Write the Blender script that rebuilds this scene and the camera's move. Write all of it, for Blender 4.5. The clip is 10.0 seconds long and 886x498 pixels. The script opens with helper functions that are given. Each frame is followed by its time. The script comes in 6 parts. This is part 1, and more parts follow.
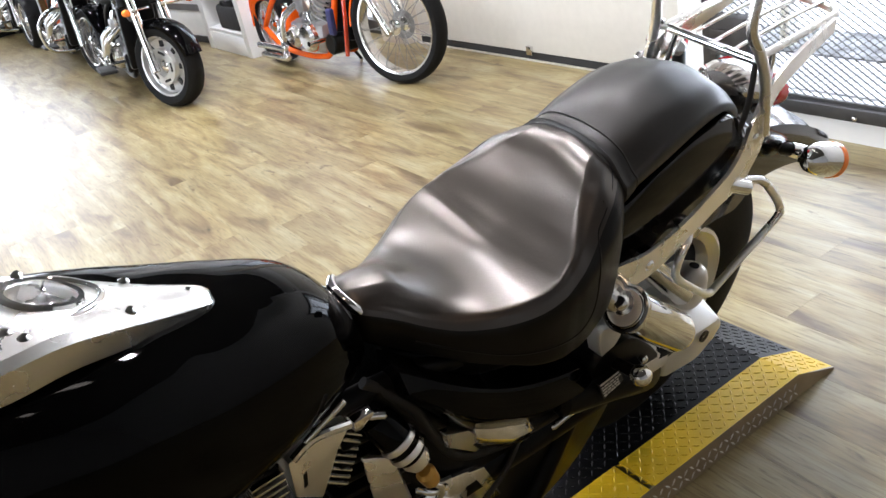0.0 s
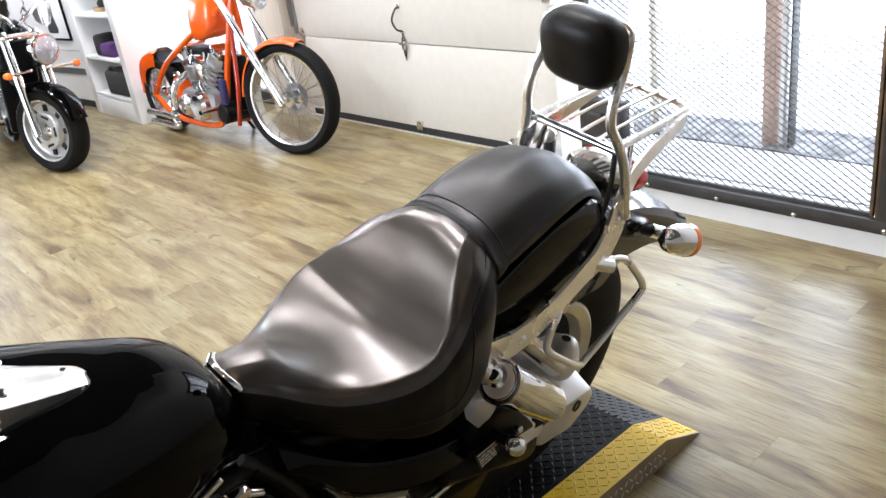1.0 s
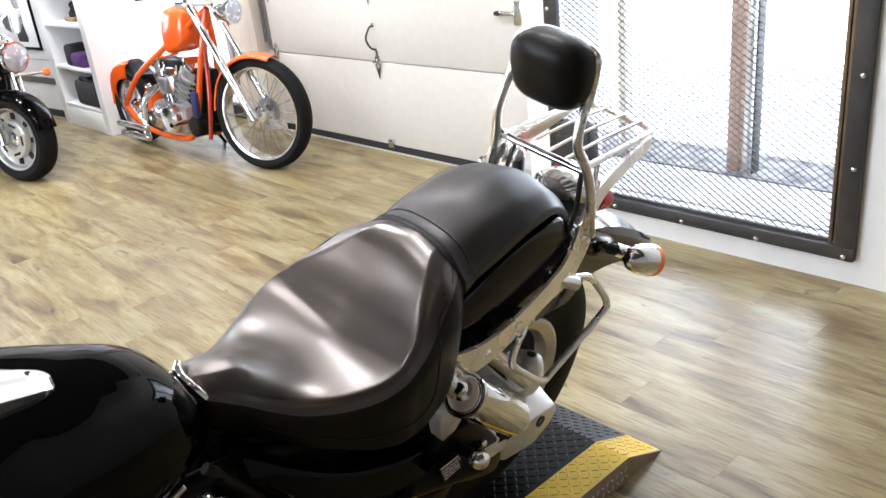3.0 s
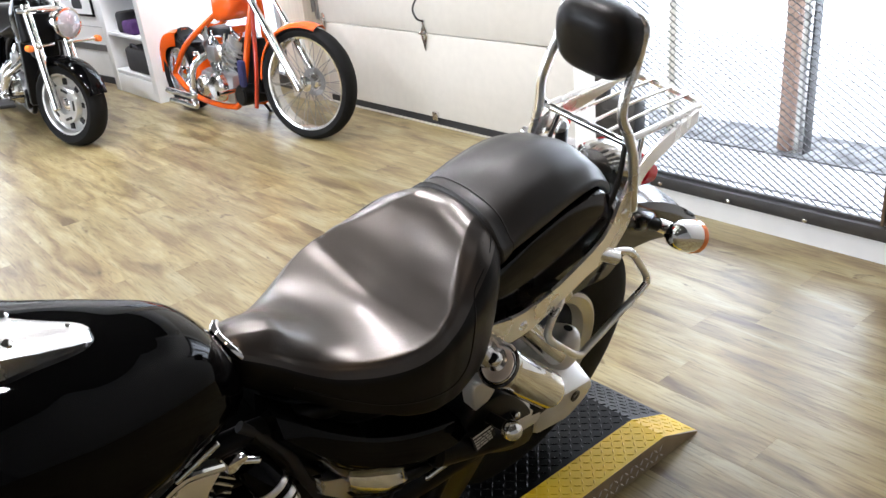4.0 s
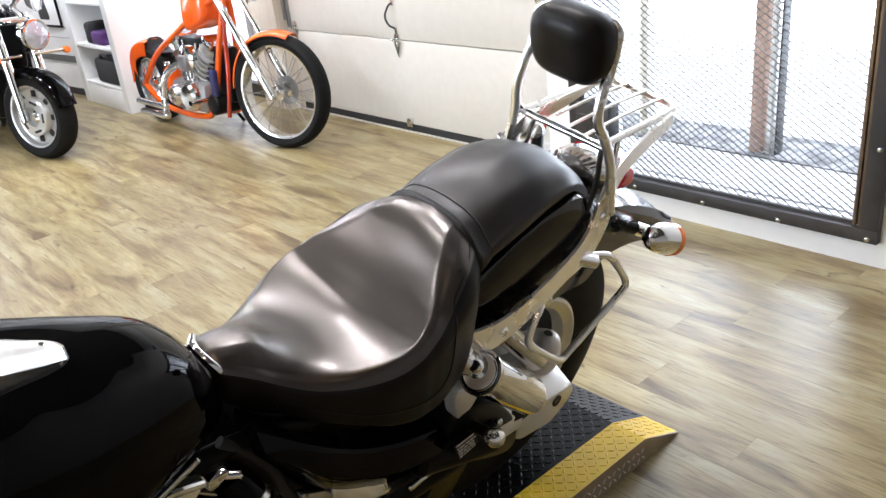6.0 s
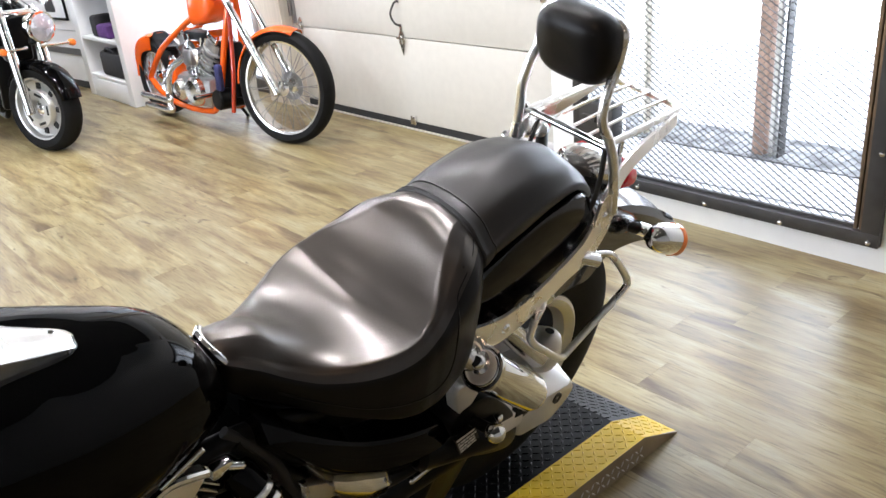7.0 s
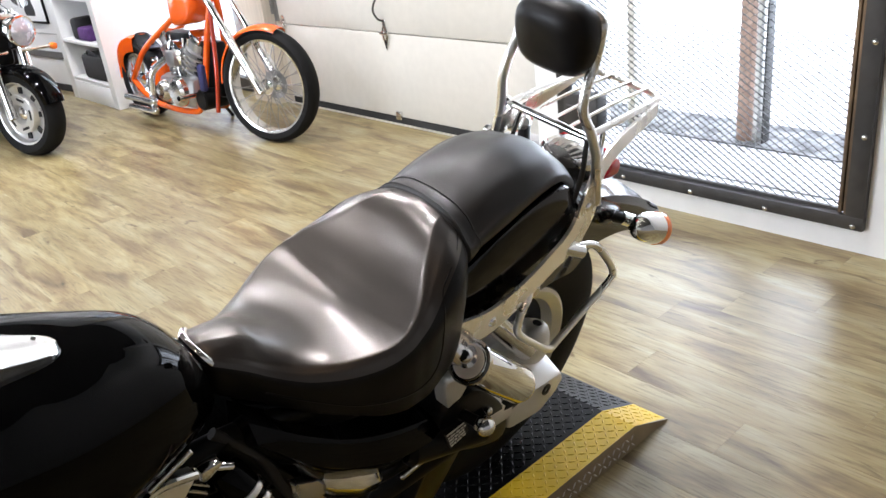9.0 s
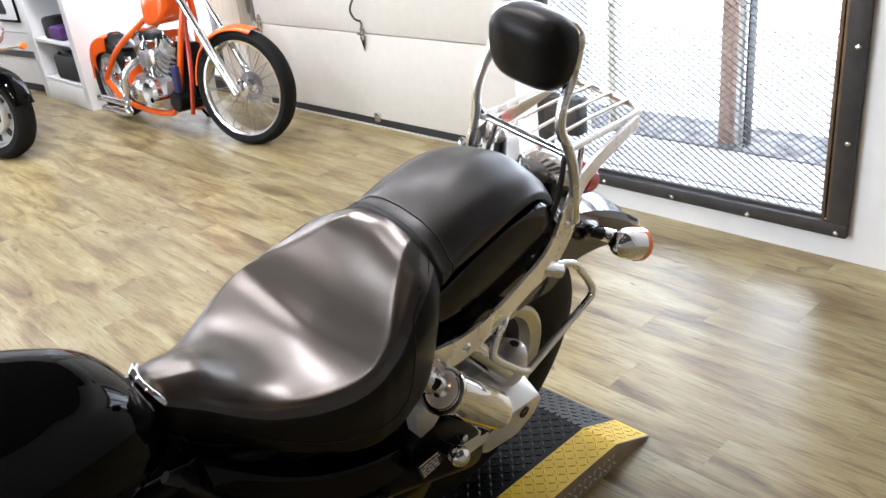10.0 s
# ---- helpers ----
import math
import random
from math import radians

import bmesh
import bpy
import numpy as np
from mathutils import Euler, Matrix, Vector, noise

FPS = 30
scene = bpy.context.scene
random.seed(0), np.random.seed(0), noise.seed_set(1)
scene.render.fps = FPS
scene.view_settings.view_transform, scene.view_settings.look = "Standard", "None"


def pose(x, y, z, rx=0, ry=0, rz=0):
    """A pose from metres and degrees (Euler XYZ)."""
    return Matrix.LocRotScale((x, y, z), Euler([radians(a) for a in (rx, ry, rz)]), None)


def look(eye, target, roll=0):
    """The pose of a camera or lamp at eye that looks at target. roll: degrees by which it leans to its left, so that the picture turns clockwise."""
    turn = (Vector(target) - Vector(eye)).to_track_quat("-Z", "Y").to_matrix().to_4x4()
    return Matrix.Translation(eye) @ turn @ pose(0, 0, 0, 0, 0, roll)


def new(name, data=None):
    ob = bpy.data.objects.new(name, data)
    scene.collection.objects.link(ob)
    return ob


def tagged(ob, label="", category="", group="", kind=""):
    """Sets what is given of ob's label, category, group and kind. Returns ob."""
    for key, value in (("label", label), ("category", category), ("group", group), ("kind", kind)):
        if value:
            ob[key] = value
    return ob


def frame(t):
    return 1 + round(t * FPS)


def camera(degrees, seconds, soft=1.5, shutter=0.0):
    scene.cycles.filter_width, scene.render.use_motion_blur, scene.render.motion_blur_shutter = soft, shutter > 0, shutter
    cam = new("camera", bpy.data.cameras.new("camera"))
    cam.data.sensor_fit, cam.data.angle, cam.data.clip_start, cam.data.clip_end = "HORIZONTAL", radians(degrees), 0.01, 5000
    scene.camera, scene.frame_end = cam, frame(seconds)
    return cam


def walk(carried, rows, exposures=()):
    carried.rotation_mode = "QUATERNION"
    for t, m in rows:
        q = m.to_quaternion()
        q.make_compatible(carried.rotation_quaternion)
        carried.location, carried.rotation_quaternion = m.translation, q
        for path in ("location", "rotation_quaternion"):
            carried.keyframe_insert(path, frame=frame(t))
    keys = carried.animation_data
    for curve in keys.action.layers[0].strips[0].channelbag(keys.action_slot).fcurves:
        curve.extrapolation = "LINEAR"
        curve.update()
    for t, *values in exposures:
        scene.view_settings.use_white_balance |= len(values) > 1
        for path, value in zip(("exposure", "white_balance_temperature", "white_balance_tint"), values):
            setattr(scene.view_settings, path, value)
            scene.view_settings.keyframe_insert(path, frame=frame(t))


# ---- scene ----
cam = camera(56.5, 10.0)

PATH = [
    (0, (0.153, 1.660, 1.310), (-1.392, 2.543, 0.396), -12.28),
    (0.5, (0.18, 1.652, 1.331), (-1.357, 2.6, 0.472), -10.9),
    (1, (0.204, 1.657, 1.345), (-1.225, 2.797, 0.534), -8.3),
    (1.5, (0.214, 1.649, 1.359), (-1.196, 2.861, 0.62), -7.0),
    (2, (0.221, 1.644, 1.356), (-1.176, 2.87, 0.617), -6.6),
    (3.5, (0.221, 1.647, 1.337), (-1.183, 2.821, 0.529), -5.7),
    (4, (0.222, 1.651, 1.329), (-1.222, 2.767, 0.509), -5.9),
    (4.5, (0.216, 1.658, 1.321), (-1.191, 2.788, 0.458), -5.7),
    (5, (0.217, 1.663, 1.318), (-1.184, 2.807, 0.463), -6.3),
    (5.5, (0.214, 1.656, 1.33), (-1.203, 2.807, 0.513), -7.1),
    (6.8, (0.214, 1.646, 1.33), (-1.181, 2.819, 0.506), -5.0),
    (7, (0.22, 1.641, 1.332), (-1.19, 2.801, 0.516), -5.5),
    (7.5, (0.222, 1.646, 1.332), (-1.185, 2.806, 0.51), -6.2),
    (8, (0.221, 1.645, 1.332), (-1.198, 2.79, 0.511), -6.7),
    (8.5, (0.225, 1.642, 1.334), (-1.194, 2.79, 0.515), -6.1),
    (9, (0.228, 1.648, 1.333), (-1.164, 2.82, 0.502), -6.8),
    (9.1, (0.227, 1.652, 1.334), (-1.150, 2.848, 0.514), -6.78),
    (9.2, (0.226, 1.650, 1.333), (-1.140, 2.867, 0.523), -6.99),
    (9.3, (0.221, 1.642, 1.331), (-1.130, 2.862, 0.501), -7.86),
    (9.4, (0.211, 1.638, 1.333), (-1.136, 2.838, 0.468), -9.66),
    (9.5, (0.209, 1.637, 1.341), (-1.095, 2.870, 0.459), -9.78),
    (9.6, (0.202, 1.637, 1.340), (-1.051, 2.933, 0.474), -9.44),
    (9.7, (0.194, 1.638, 1.335), (-1.091, 2.886, 0.444), -11.06),
    (9.8, (0.191, 1.657, 1.336), (-1.112, 2.886, 0.446), -11.08),
    (9.9, (0.190, 1.683, 1.337), (-1.140, 2.900, 0.470), -10.10),
    (10, (0.186, 1.715, 1.343), (-1.176, 2.913, 0.499), -6.56),
]
walk(cam, [(t, look(eye, target, roll)) for t, eye, target, roll in PATH], [(0, 0.08, 6330, 13.5), (10, 0.08, 6330, 13.5)])

# ---- world and lights ----
world = bpy.data.worlds.new("world")
scene.world = world
world.use_nodes = True
world.node_tree.nodes["Background"].inputs["Color"].default_value = (0.80, 0.88, 1.0, 1)
world.node_tree.nodes["Background"].inputs["Strength"].default_value = 2.4


def area_light(name, m, size, size_y, watts, colour):
    data = bpy.data.lights.new(name, "AREA")
    data.shape, data.size, data.size_y, data.energy, data.color = "RECTANGLE", size, size_y, watts, colour
    ob = new(name, data)
    ob.matrix_world = m
    return ob


# daylight entering through the barred window and through the shop window at the far end
area_light("window_daylight", look((-1.4, 5.25, 1.25), (-1.4, 3.0, 0.6)), 1.25, 2.1, 14, (0.70, 0.84, 1.0))
# unseen fill from behind the camera, added for the bluish sheen on the seat
area_light("added_front_fill", look((-3.9, -3.42, 1.75), (-1.6, 1.6, 0.6)), 3.4, 1.6, 185, (0.84, 0.92, 1.0))
area_light("shop_window_daylight", look((-11.9, 1.6, 1.6), (-6.0, 1.8, 0.4)), 4.2, 1.9, 72, (0.80, 0.90, 1.0))


# ---- materials ----
def material(name, colour, rough=0.5, metal=0.0, vary=0.12, scale=8.0, stretch=(1, 1, 1), bump=0.0, bump_scale=60.0, coat=0.0,
             random_mix=0.0, rough_vary=0.08, second=None, second_scale=1.5, spec=0.5, coat_rough=0.03, tint=(1, 1, 1)):
    """A Principled material with noise at two scales in its colour, noise in its gloss, and a fine relief."""
    m = bpy.data.materials.new(name)
    m.use_nodes = True
    nodes, links = m.node_tree.nodes, m.node_tree.links
    shader = nodes["Principled BSDF"]
    coords = nodes.new("ShaderNodeTexCoord")
    mapping = nodes.new("ShaderNodeMapping")
    mapping.inputs["Scale"].default_value = stretch
    links.new(coords.outputs["Object"], mapping.inputs["Vector"])
    info = nodes.new("ShaderNodeObjectInfo")
    shift = nodes.new("ShaderNodeVectorMath")
    shift.operation = "MULTIPLY_ADD"
    combine = nodes.new("ShaderNodeCombineXYZ")
    for k in range(3):
        links.new(info.outputs["Random"], combine.inputs[k])
    links.new(combine.outputs[0], shift.inputs[0])
    shift.inputs[1].default_value = (37.0, 17.0, 11.0) if random_mix else (0, 0, 0)
    links.new(mapping.outputs[0], shift.inputs[2])
    fine = nodes.new("ShaderNodeTexNoise")
    fine.inputs["Scale"].default_value, fine.inputs["Detail"].default_value = scale, 6.0
    links.new(shift.outputs[0], fine.inputs["Vector"])
    broad = nodes.new("ShaderNodeTexNoise")
    broad.inputs["Scale"].default_value, broad.inputs["Detail"].default_value = second_scale, 3.0
    links.new(shift.outputs[0], broad.inputs["Vector"])
    base = nodes.new("ShaderNodeMix")
    base.data_type = "RGBA"
    base.inputs["A"].default_value = (*colour, 1)
    base.inputs["B"].default_value = (*(second or [c * (1 - vary) for c in colour]), 1)
    ramp = nodes.new("ShaderNodeMapRange")
    ramp.inputs["From Min"].default_value, ramp.inputs["From Max"].default_value = 0.38, 0.66
    links.new(broad.outputs["Fac"], ramp.inputs["Value"])
    links.new(ramp.outputs[0], base.inputs["Factor"])
    grain = nodes.new("ShaderNodeMapRange")
    grain.inputs["From Min"].default_value, grain.inputs["From Max"].default_value = 0.3, 0.7
    grain.inputs["To Min"].default_value, grain.inputs["To Max"].default_value = 1 - vary, 1 + vary
    links.new(fine.outputs["Fac"], grain.inputs["Value"])
    tone = nodes.new("ShaderNodeHueSaturation")
    links.new(base.outputs["Result"], tone.inputs["Color"])
    links.new(grain.outputs[0], tone.inputs["Value"])
    out = tone
    if random_mix:
        piece = nodes.new("ShaderNodeMapRange")
        piece.inputs["To Min"].default_value, piece.inputs["To Max"].default_value = 1 - random_mix, 1 + random_mix
        links.new(info.outputs["Random"], piece.inputs["Value"])
        out = nodes.new("ShaderNodeHueSaturation")
        links.new(tone.outputs[0], out.inputs["Color"])
        links.new(piece.outputs[0], out.inputs["Value"])
    links.new(out.outputs[0], shader.inputs["Base Color"])
    gloss = nodes.new("ShaderNodeMapRange")
    gloss.inputs["To Min"].default_value, gloss.inputs["To Max"].default_value = max(0.0, rough - rough_vary), min(1.0, rough + rough_vary)
    links.new(fine.outputs["Fac"], gloss.inputs["Value"])
    links.new(gloss.outputs[0], shader.inputs["Roughness"])
    shader.inputs["Metallic"].default_value = metal
    shader.inputs["Specular IOR Level"].default_value = spec
    shader.inputs["Specular Tint"].default_value = (*tint, 1)
    shader.inputs["Coat Weight"].default_value = coat
    shader.inputs["Coat Tint"].default_value = (*tint, 1)
    shader.inputs["Coat Roughness"].default_value = coat_rough
    if bump:
        relief = nodes.new("ShaderNodeTexNoise")
        relief.inputs["Scale"].default_value, relief.inputs["Detail"].default_value = bump_scale, 4.0
        links.new(shift.outputs[0], relief.inputs["Vector"])
        push = nodes.new("ShaderNodeBump")
        push.inputs["Strength"].default_value, push.inputs["Distance"].default_value = bump, 0.002
        links.new(relief.outputs["Fac"], push.inputs["Height"])
        links.new(push.outputs[0], shader.inputs["Normal"])
    return m


def wood_planks():
    """Printed oak vinyl: honey and grey-brown streaks along each plank, with a few knots and a dull sheen."""
    m = bpy.data.materials.new("vinyl_plank")
    m.use_nodes = True
    nodes, links = m.node_tree.nodes, m.node_tree.links
    shader = nodes["Principled BSDF"]
    coords = nodes.new("ShaderNodeNewGeometry")
    info = nodes.new("ShaderNodeObjectInfo")
    island = nodes.new("ShaderNodeMath")
    links.new(info.outputs["Random"], island.inputs[0])
    links.new(coords.outputs["Random Per Island"], island.inputs[1])
    own = nodes.new("ShaderNodeCombineXYZ")
    for k in range(3):
        links.new(island.outputs[0], own.inputs[k])

    def streaks(scale, stretch, detail, spread, distortion=0.0):
        shift = nodes.new("ShaderNodeVectorMath")
        shift.operation = "MULTIPLY_ADD"
        links.new(own.outputs[0], shift.inputs[0])
        shift.inputs[1].default_value = (spread * 5.0, spread * 3.0, 0)
        links.new(coords.outputs["Position"], shift.inputs[2])
        mapping = nodes.new("ShaderNodeMapping")
        mapping.inputs["Scale"].default_value = stretch
        links.new(shift.outputs[0], mapping.inputs["Vector"])
        noise = nodes.new("ShaderNodeTexNoise")
        noise.inputs["Scale"].default_value, noise.inputs["Detail"].default_value = scale, detail
        noise.inputs["Distortion"].default_value = distortion
        links.new(mapping.outputs[0], noise.inputs["Vector"])
        return noise.outputs["Fac"]

    def ramp_of(value, stops):
        ramp = nodes.new("ShaderNodeValToRGB")
        ramp.color_ramp.elements[0].position, ramp.color_ramp.elements[0].color = stops[0][0], (*stops[0][1], 1)
        ramp.color_ramp.elements[1].position, ramp.color_ramp.elements[1].color = stops[-1][0], (*stops[-1][1], 1)
        for at, colour in stops[1:-1]:
            ramp.color_ramp.elements.new(at).color = (*colour, 1)
        links.new(value, ramp.inputs["Fac"])
        return ramp.outputs["Color"]

    def mix(kind, factor, a, b):
        node = nodes.new("ShaderNodeMix")
        node.data_type, node.blend_type = "RGBA", kind
        node.inputs["Factor"].default_value = factor
        links.new(a, node.inputs["A"])
        links.new(b, node.inputs["B"])
        return node.outputs["Result"]

    broad = ramp_of(streaks(3.4, (0.62, 3.4, 1), 8.0, 1.0, 0.8), [(0.30, (0.108, 0.072, 0.034)), (0.42, (0.208, 0.158, 0.076)), (0.54, (0.292, 0.242, 0.124)), (0.68, (0.352, 0.314, 0.192))])
    grain = ramp_of(streaks(17.0, (0.62, 8.0, 1), 10.0, 1.0, 0.8), [(0.30, (0.52, 0.47, 0.42)), (0.43, (0.88, 0.865, 0.84)), (0.54, (1.0, 1.0, 1.0)), (0.72, (1.15, 1.15, 1.13))])
    knots = ramp_of(streaks(6.0, (1.1, 2.4, 1), 4.0, 1.0, 1.2), [(0.255, (0.40, 0.34, 0.28)), (0.305, (0.80, 0.78, 0.75)), (0.36, (1, 1, 1))])
    wrap = nodes.new("ShaderNodeMath")
    wrap.operation = "FRACT"
    links.new(island.outputs[0], wrap.inputs[0])
    tone = ramp_of(wrap.outputs[0], [(0.0, (0.86, 0.83, 0.79)), (0.30, (1.01, 1.0, 0.97)), (0.62, (0.95, 0.945, 0.95)), (1.0, (1.07, 1.06, 1.04))])
    patches = ramp_of(streaks(0.9, (1, 1.3, 1), 3.0, 0.0), [(0.32, (0.80, 0.80, 0.81)), (0.68, (1.12, 1.10, 1.05))])
    links.new(mix("MULTIPLY", 1.0, mix("MULTIPLY", 1.0, mix("MULTIPLY", 1.0, mix("MULTIPLY", 0.85, broad, grain), tone), knots), patches), shader.inputs["Base Color"])
    gloss = nodes.new("ShaderNodeMapRange")
    gloss.inputs["To Min"].default_value, gloss.inputs["To Max"].default_value = 0.24, 0.40
    shader.inputs["Specular IOR Level"].default_value = 0.46
    links.new(streaks(14.0, (1, 5, 1), 5.0, 1.0), gloss.inputs["Value"])
    links.new(gloss.outputs[0], shader.inputs["Roughness"])
    push = nodes.new("ShaderNodeBump")
    push.inputs["Strength"].default_value, push.inputs["Distance"].default_value = 0.035, 0.002
    links.new(streaks(11.0, (1.0, 8.0, 1), 5.0, 1.0), push.inputs["Height"])
    links.new(push.outputs[0], shader.inputs["Normal"])
    return m


def glow(name, colour, strength):
    m = bpy.data.materials.new(name)
    m.use_nodes = True
    shader = m.node_tree.nodes["Principled BSDF"]
    shader.inputs["Base Color"].default_value = (*colour, 1)
    shader.inputs["Emission Color"].default_value = (*colour, 1)
    shader.inputs["Emission Strength"].default_value = strength
    return m


def glass(name, colour, rough=0.02):
    m = bpy.data.materials.new(name)
    m.use_nodes = True
    shader = m.node_tree.nodes["Principled BSDF"]
    shader.inputs["Base Color"].default_value = (*colour, 1)
    shader.inputs["Roughness"].default_value = rough
    shader.inputs["Transmission Weight"].default_value = 1.0
    return m


GAP = material("floor_joint", (0.20, 0.16, 0.11), 0.8, vary=0.2)
GREYWALL = material("grey_showroom_wall", (0.42, 0.42, 0.42), 0.7, vary=0.06, scale=10, bump=0.1, bump_scale=120)
PLANK = wood_planks()
WHITE = material("white_wall_paint", (0.815, 0.82, 0.815), 0.62, vary=0.025, scale=14, bump=0.12, bump_scale=160, second=(0.785, 0.79, 0.785), second_scale=0.8)
CREAM = material("cream_door_paint", (0.585, 0.566, 0.510), 0.55, vary=0.03, scale=20, bump=0.25, bump_scale=220, second=(0.555, 0.537, 0.484), second_scale=0.9)
CEILING = material("dark_ceiling", (0.085, 0.084, 0.083), 0.9, vary=0.05, scale=40, bump=0.3, bump_scale=120)
SHELFWHITE = material("white_shelf_paint", (0.82, 0.825, 0.82), 0.4, vary=0.02, scale=10, bump=0.05, bump_scale=60)
RUBBER = material("tyre_rubber", (0.007, 0.007, 0.0073), 0.7, vary=0.25, scale=30, bump=0.4, bump_scale=180, spec=0.18)
BLACKRUBBER = material("black_rubber_seal", (0.012, 0.012, 0.012), 0.7, vary=0.2, scale=20)
PAINT = material("gloss_black_paint", (0.0012, 0.0012, 0.0013), 0.025, vary=0.1, scale=5, rough_vary=0.01, spec=0.10)
BLACKPART = material("satin_black_metal", (0.0035, 0.0035, 0.0038), 0.32, vary=0.2, scale=20, bump=0.1, bump_scale=90, spec=0.14)
VINYL = material("black_seat_vinyl", (0.0035, 0.0027, 0.0023), 0.33, vary=0.25, scale=60, bump=0.12, bump_scale=300, rough_vary=0.12, second=(0.007, 0.0050, 0.0042), second_scale=7, spec=0.95, coat=0.38, coat_rough=0.24, tint=(1.0, 0.94, 0.88))
PILLIONVINYL = material("worn_pillion_vinyl", (0.0060, 0.0053, 0.0048), 0.43, vary=0.18, scale=25, bump=0.14, bump_scale=500, rough_vary=0.10, second=(0.0090, 0.0080, 0.0073), second_scale=5, spec=0.5, coat=0.10, coat_rough=0.28)
# gloss kept low so the rider seat's flank stays dark; pads use it too
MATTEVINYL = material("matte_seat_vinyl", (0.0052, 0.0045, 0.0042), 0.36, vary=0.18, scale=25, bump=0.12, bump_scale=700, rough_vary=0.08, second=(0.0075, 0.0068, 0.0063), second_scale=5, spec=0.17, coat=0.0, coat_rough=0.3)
PANEL = material("gloss_black_panel", (0.002, 0.002, 0.0022), 0.10, vary=0.1, scale=6, rough_vary=0.03, spec=0.55)
CHROME = material("polished_chrome", (0.86, 0.86, 0.85), 0.06, metal=1.0, vary=0.02, scale=8, rough_vary=0.03)
SATINCHROME = material("satin_chrome", (0.95, 0.94, 0.92), 0.28, metal=1.0, vary=0.03, scale=10, rough_vary=0.06)
DULLCHROME = material("worn_chrome", (0.74, 0.73, 0.71), 0.16, metal=1.0, vary=0.06, scale=12, rough_vary=0.07, bump=0.03, bump_scale=40)
ALLOY = material("silver_painted_alloy", (0.70, 0.68, 0.64), 0.36, metal=0.55, vary=0.05, scale=12, bump=0.06, bump_scale=120)
BRIGHTALLOY = material("bright_alloy", (0.66, 0.66, 0.65), 0.30, metal=0.7, vary=0.10, scale=14, bump=0.05, bump_scale=80)
WHEELSILVER = material("dull_wheel_silver", (0.30, 0.30, 0.30), 0.36, metal=0.8, vary=0.10, scale=14, bump=0.06, bump_scale=80)
ENGINE = material("cast_aluminium", (0.40, 0.40, 0.40), 0.34, metal=0.85, vary=0.14, scale=16, bump=0.12, bump_scale=90)
GOLD = material("gold_plug_cap", (0.72, 0.42, 0.10), 0.3, metal=0.7, vary=0.1, scale=20)
# the chopper's orange, darkened to carry the shade on its strut
SHADEDORANGE = material("shaded_orange_paint", (0.36, 0.030, 0.008), 0.26, vary=0.06, scale=6, coat=0.4, rough_vary=0.04)
ORANGE = material("orange_paint", (0.76, 0.100, 0.004), 0.24, vary=0.06, scale=6, coat=0.5, rough_vary=0.04)
STEEL = material("dark_steel_frame", (0.030, 0.030, 0.031), 0.5, metal=0.1, vary=0.2, scale=14, bump=0.12, bump_scale=70, second=(0.045, 0.041, 0.037), second_scale=3, spec=0.4)
RUST = material("rusty_steel_angle", (0.17, 0.11, 0.06), 0.62, metal=0.2, vary=0.3, scale=18, bump=0.25, bump_scale=90, second=(0.08, 0.055, 0.035), second_scale=6)
GRILLE = material("expanded_steel", (0.050, 0.048, 0.046), 0.6, vary=0.2, scale=20, spec=0.25)
POST = material("brown_timber_post", (0.44, 0.29, 0.22), 0.7, vary=0.2, scale=12, stretch=(6, 6, 0.6), bump=0.2, bump_scale=40)
TAN = material("tan_timber_jamb", (0.60, 0.55, 0.46), 0.6, vary=0.08, scale=8, stretch=(8, 8, 0.5), bump=0.1, bump_scale=50)
CONCRETE = material("pale_concrete", (0.58, 0.58, 0.585), 0.85, vary=0.10, scale=14, bump=0.2, bump_scale=60, second=(0.40, 0.40, 0.41), second_scale=4.5)
PALEGROUND = material("pale_paving", (0.64, 0.64, 0.64), 0.85, vary=0.10, scale=10, second=(0.54, 0.54, 0.54), second_scale=2.5)
GRIT = material("dirty_threshold", (0.20, 0.20, 0.205), 0.85, vary=0.25, scale=16, bump=0.3, bump_scale=60, second=(0.05, 0.05, 0.05), second_scale=9)
RAMPBLACK = material("black_tread_plate", (0.0045, 0.0045, 0.005), 0.40, vary=0.2, scale=16, bump=0.15, bump_scale=70, rough_vary=0.1, spec=0.16)
RAMPYELLOW = material("yellow_tread_paint", (0.78, 0.52, 0.003), 0.5, vary=0.16, scale=14, bump=0.15, bump_scale=70, second=(0.64, 0.42, 0.004), second_scale=7)
RAMPSTEEL = material("bare_tread_skirt", (0.34, 0.27, 0.18), 0.42, metal=0.5, vary=0.15, scale=14, bump=0.1, bump_scale=70)
REDLENS = material("red_lens", (0.62, 0.012, 0.02), 0.08, vary=0.05, scale=20, coat=0.6)
AMBERLENS = material("amber_lens", (0.92, 0.22, 0.035), 0.1, vary=0.05, scale=20, coat=0.6)
STICKER = material("silver_label", (0.62, 0.61, 0.58), 0.4, vary=0.1, scale=30)
INK = material("dark_print", (0.03, 0.03, 0.03), 0.6, vary=0.1)
DARKWOOD = material("orange_brown_wood", (0.24, 0.12, 0.04), 0.5, vary=0.2, scale=8, stretch=(4, 4, 0.6))
CARTON = material("brown_carton", (0.42, 0.27, 0.13), 0.8, vary=0.15, scale=12)
PURPLE = material("purple_cloth", (0.10, 0.035, 0.17), 0.85, vary=0.3, scale=20)
DARKCLOTH = material("dark_bag_cloth", (0.03, 0.03, 0.032), 0.75, vary=0.3, scale=20, bump=0.3, bump_scale=70)
BLUECLOTH = material("navy_cloth", (0.02, 0.022, 0.10), 0.8, vary=0.3, scale=20)
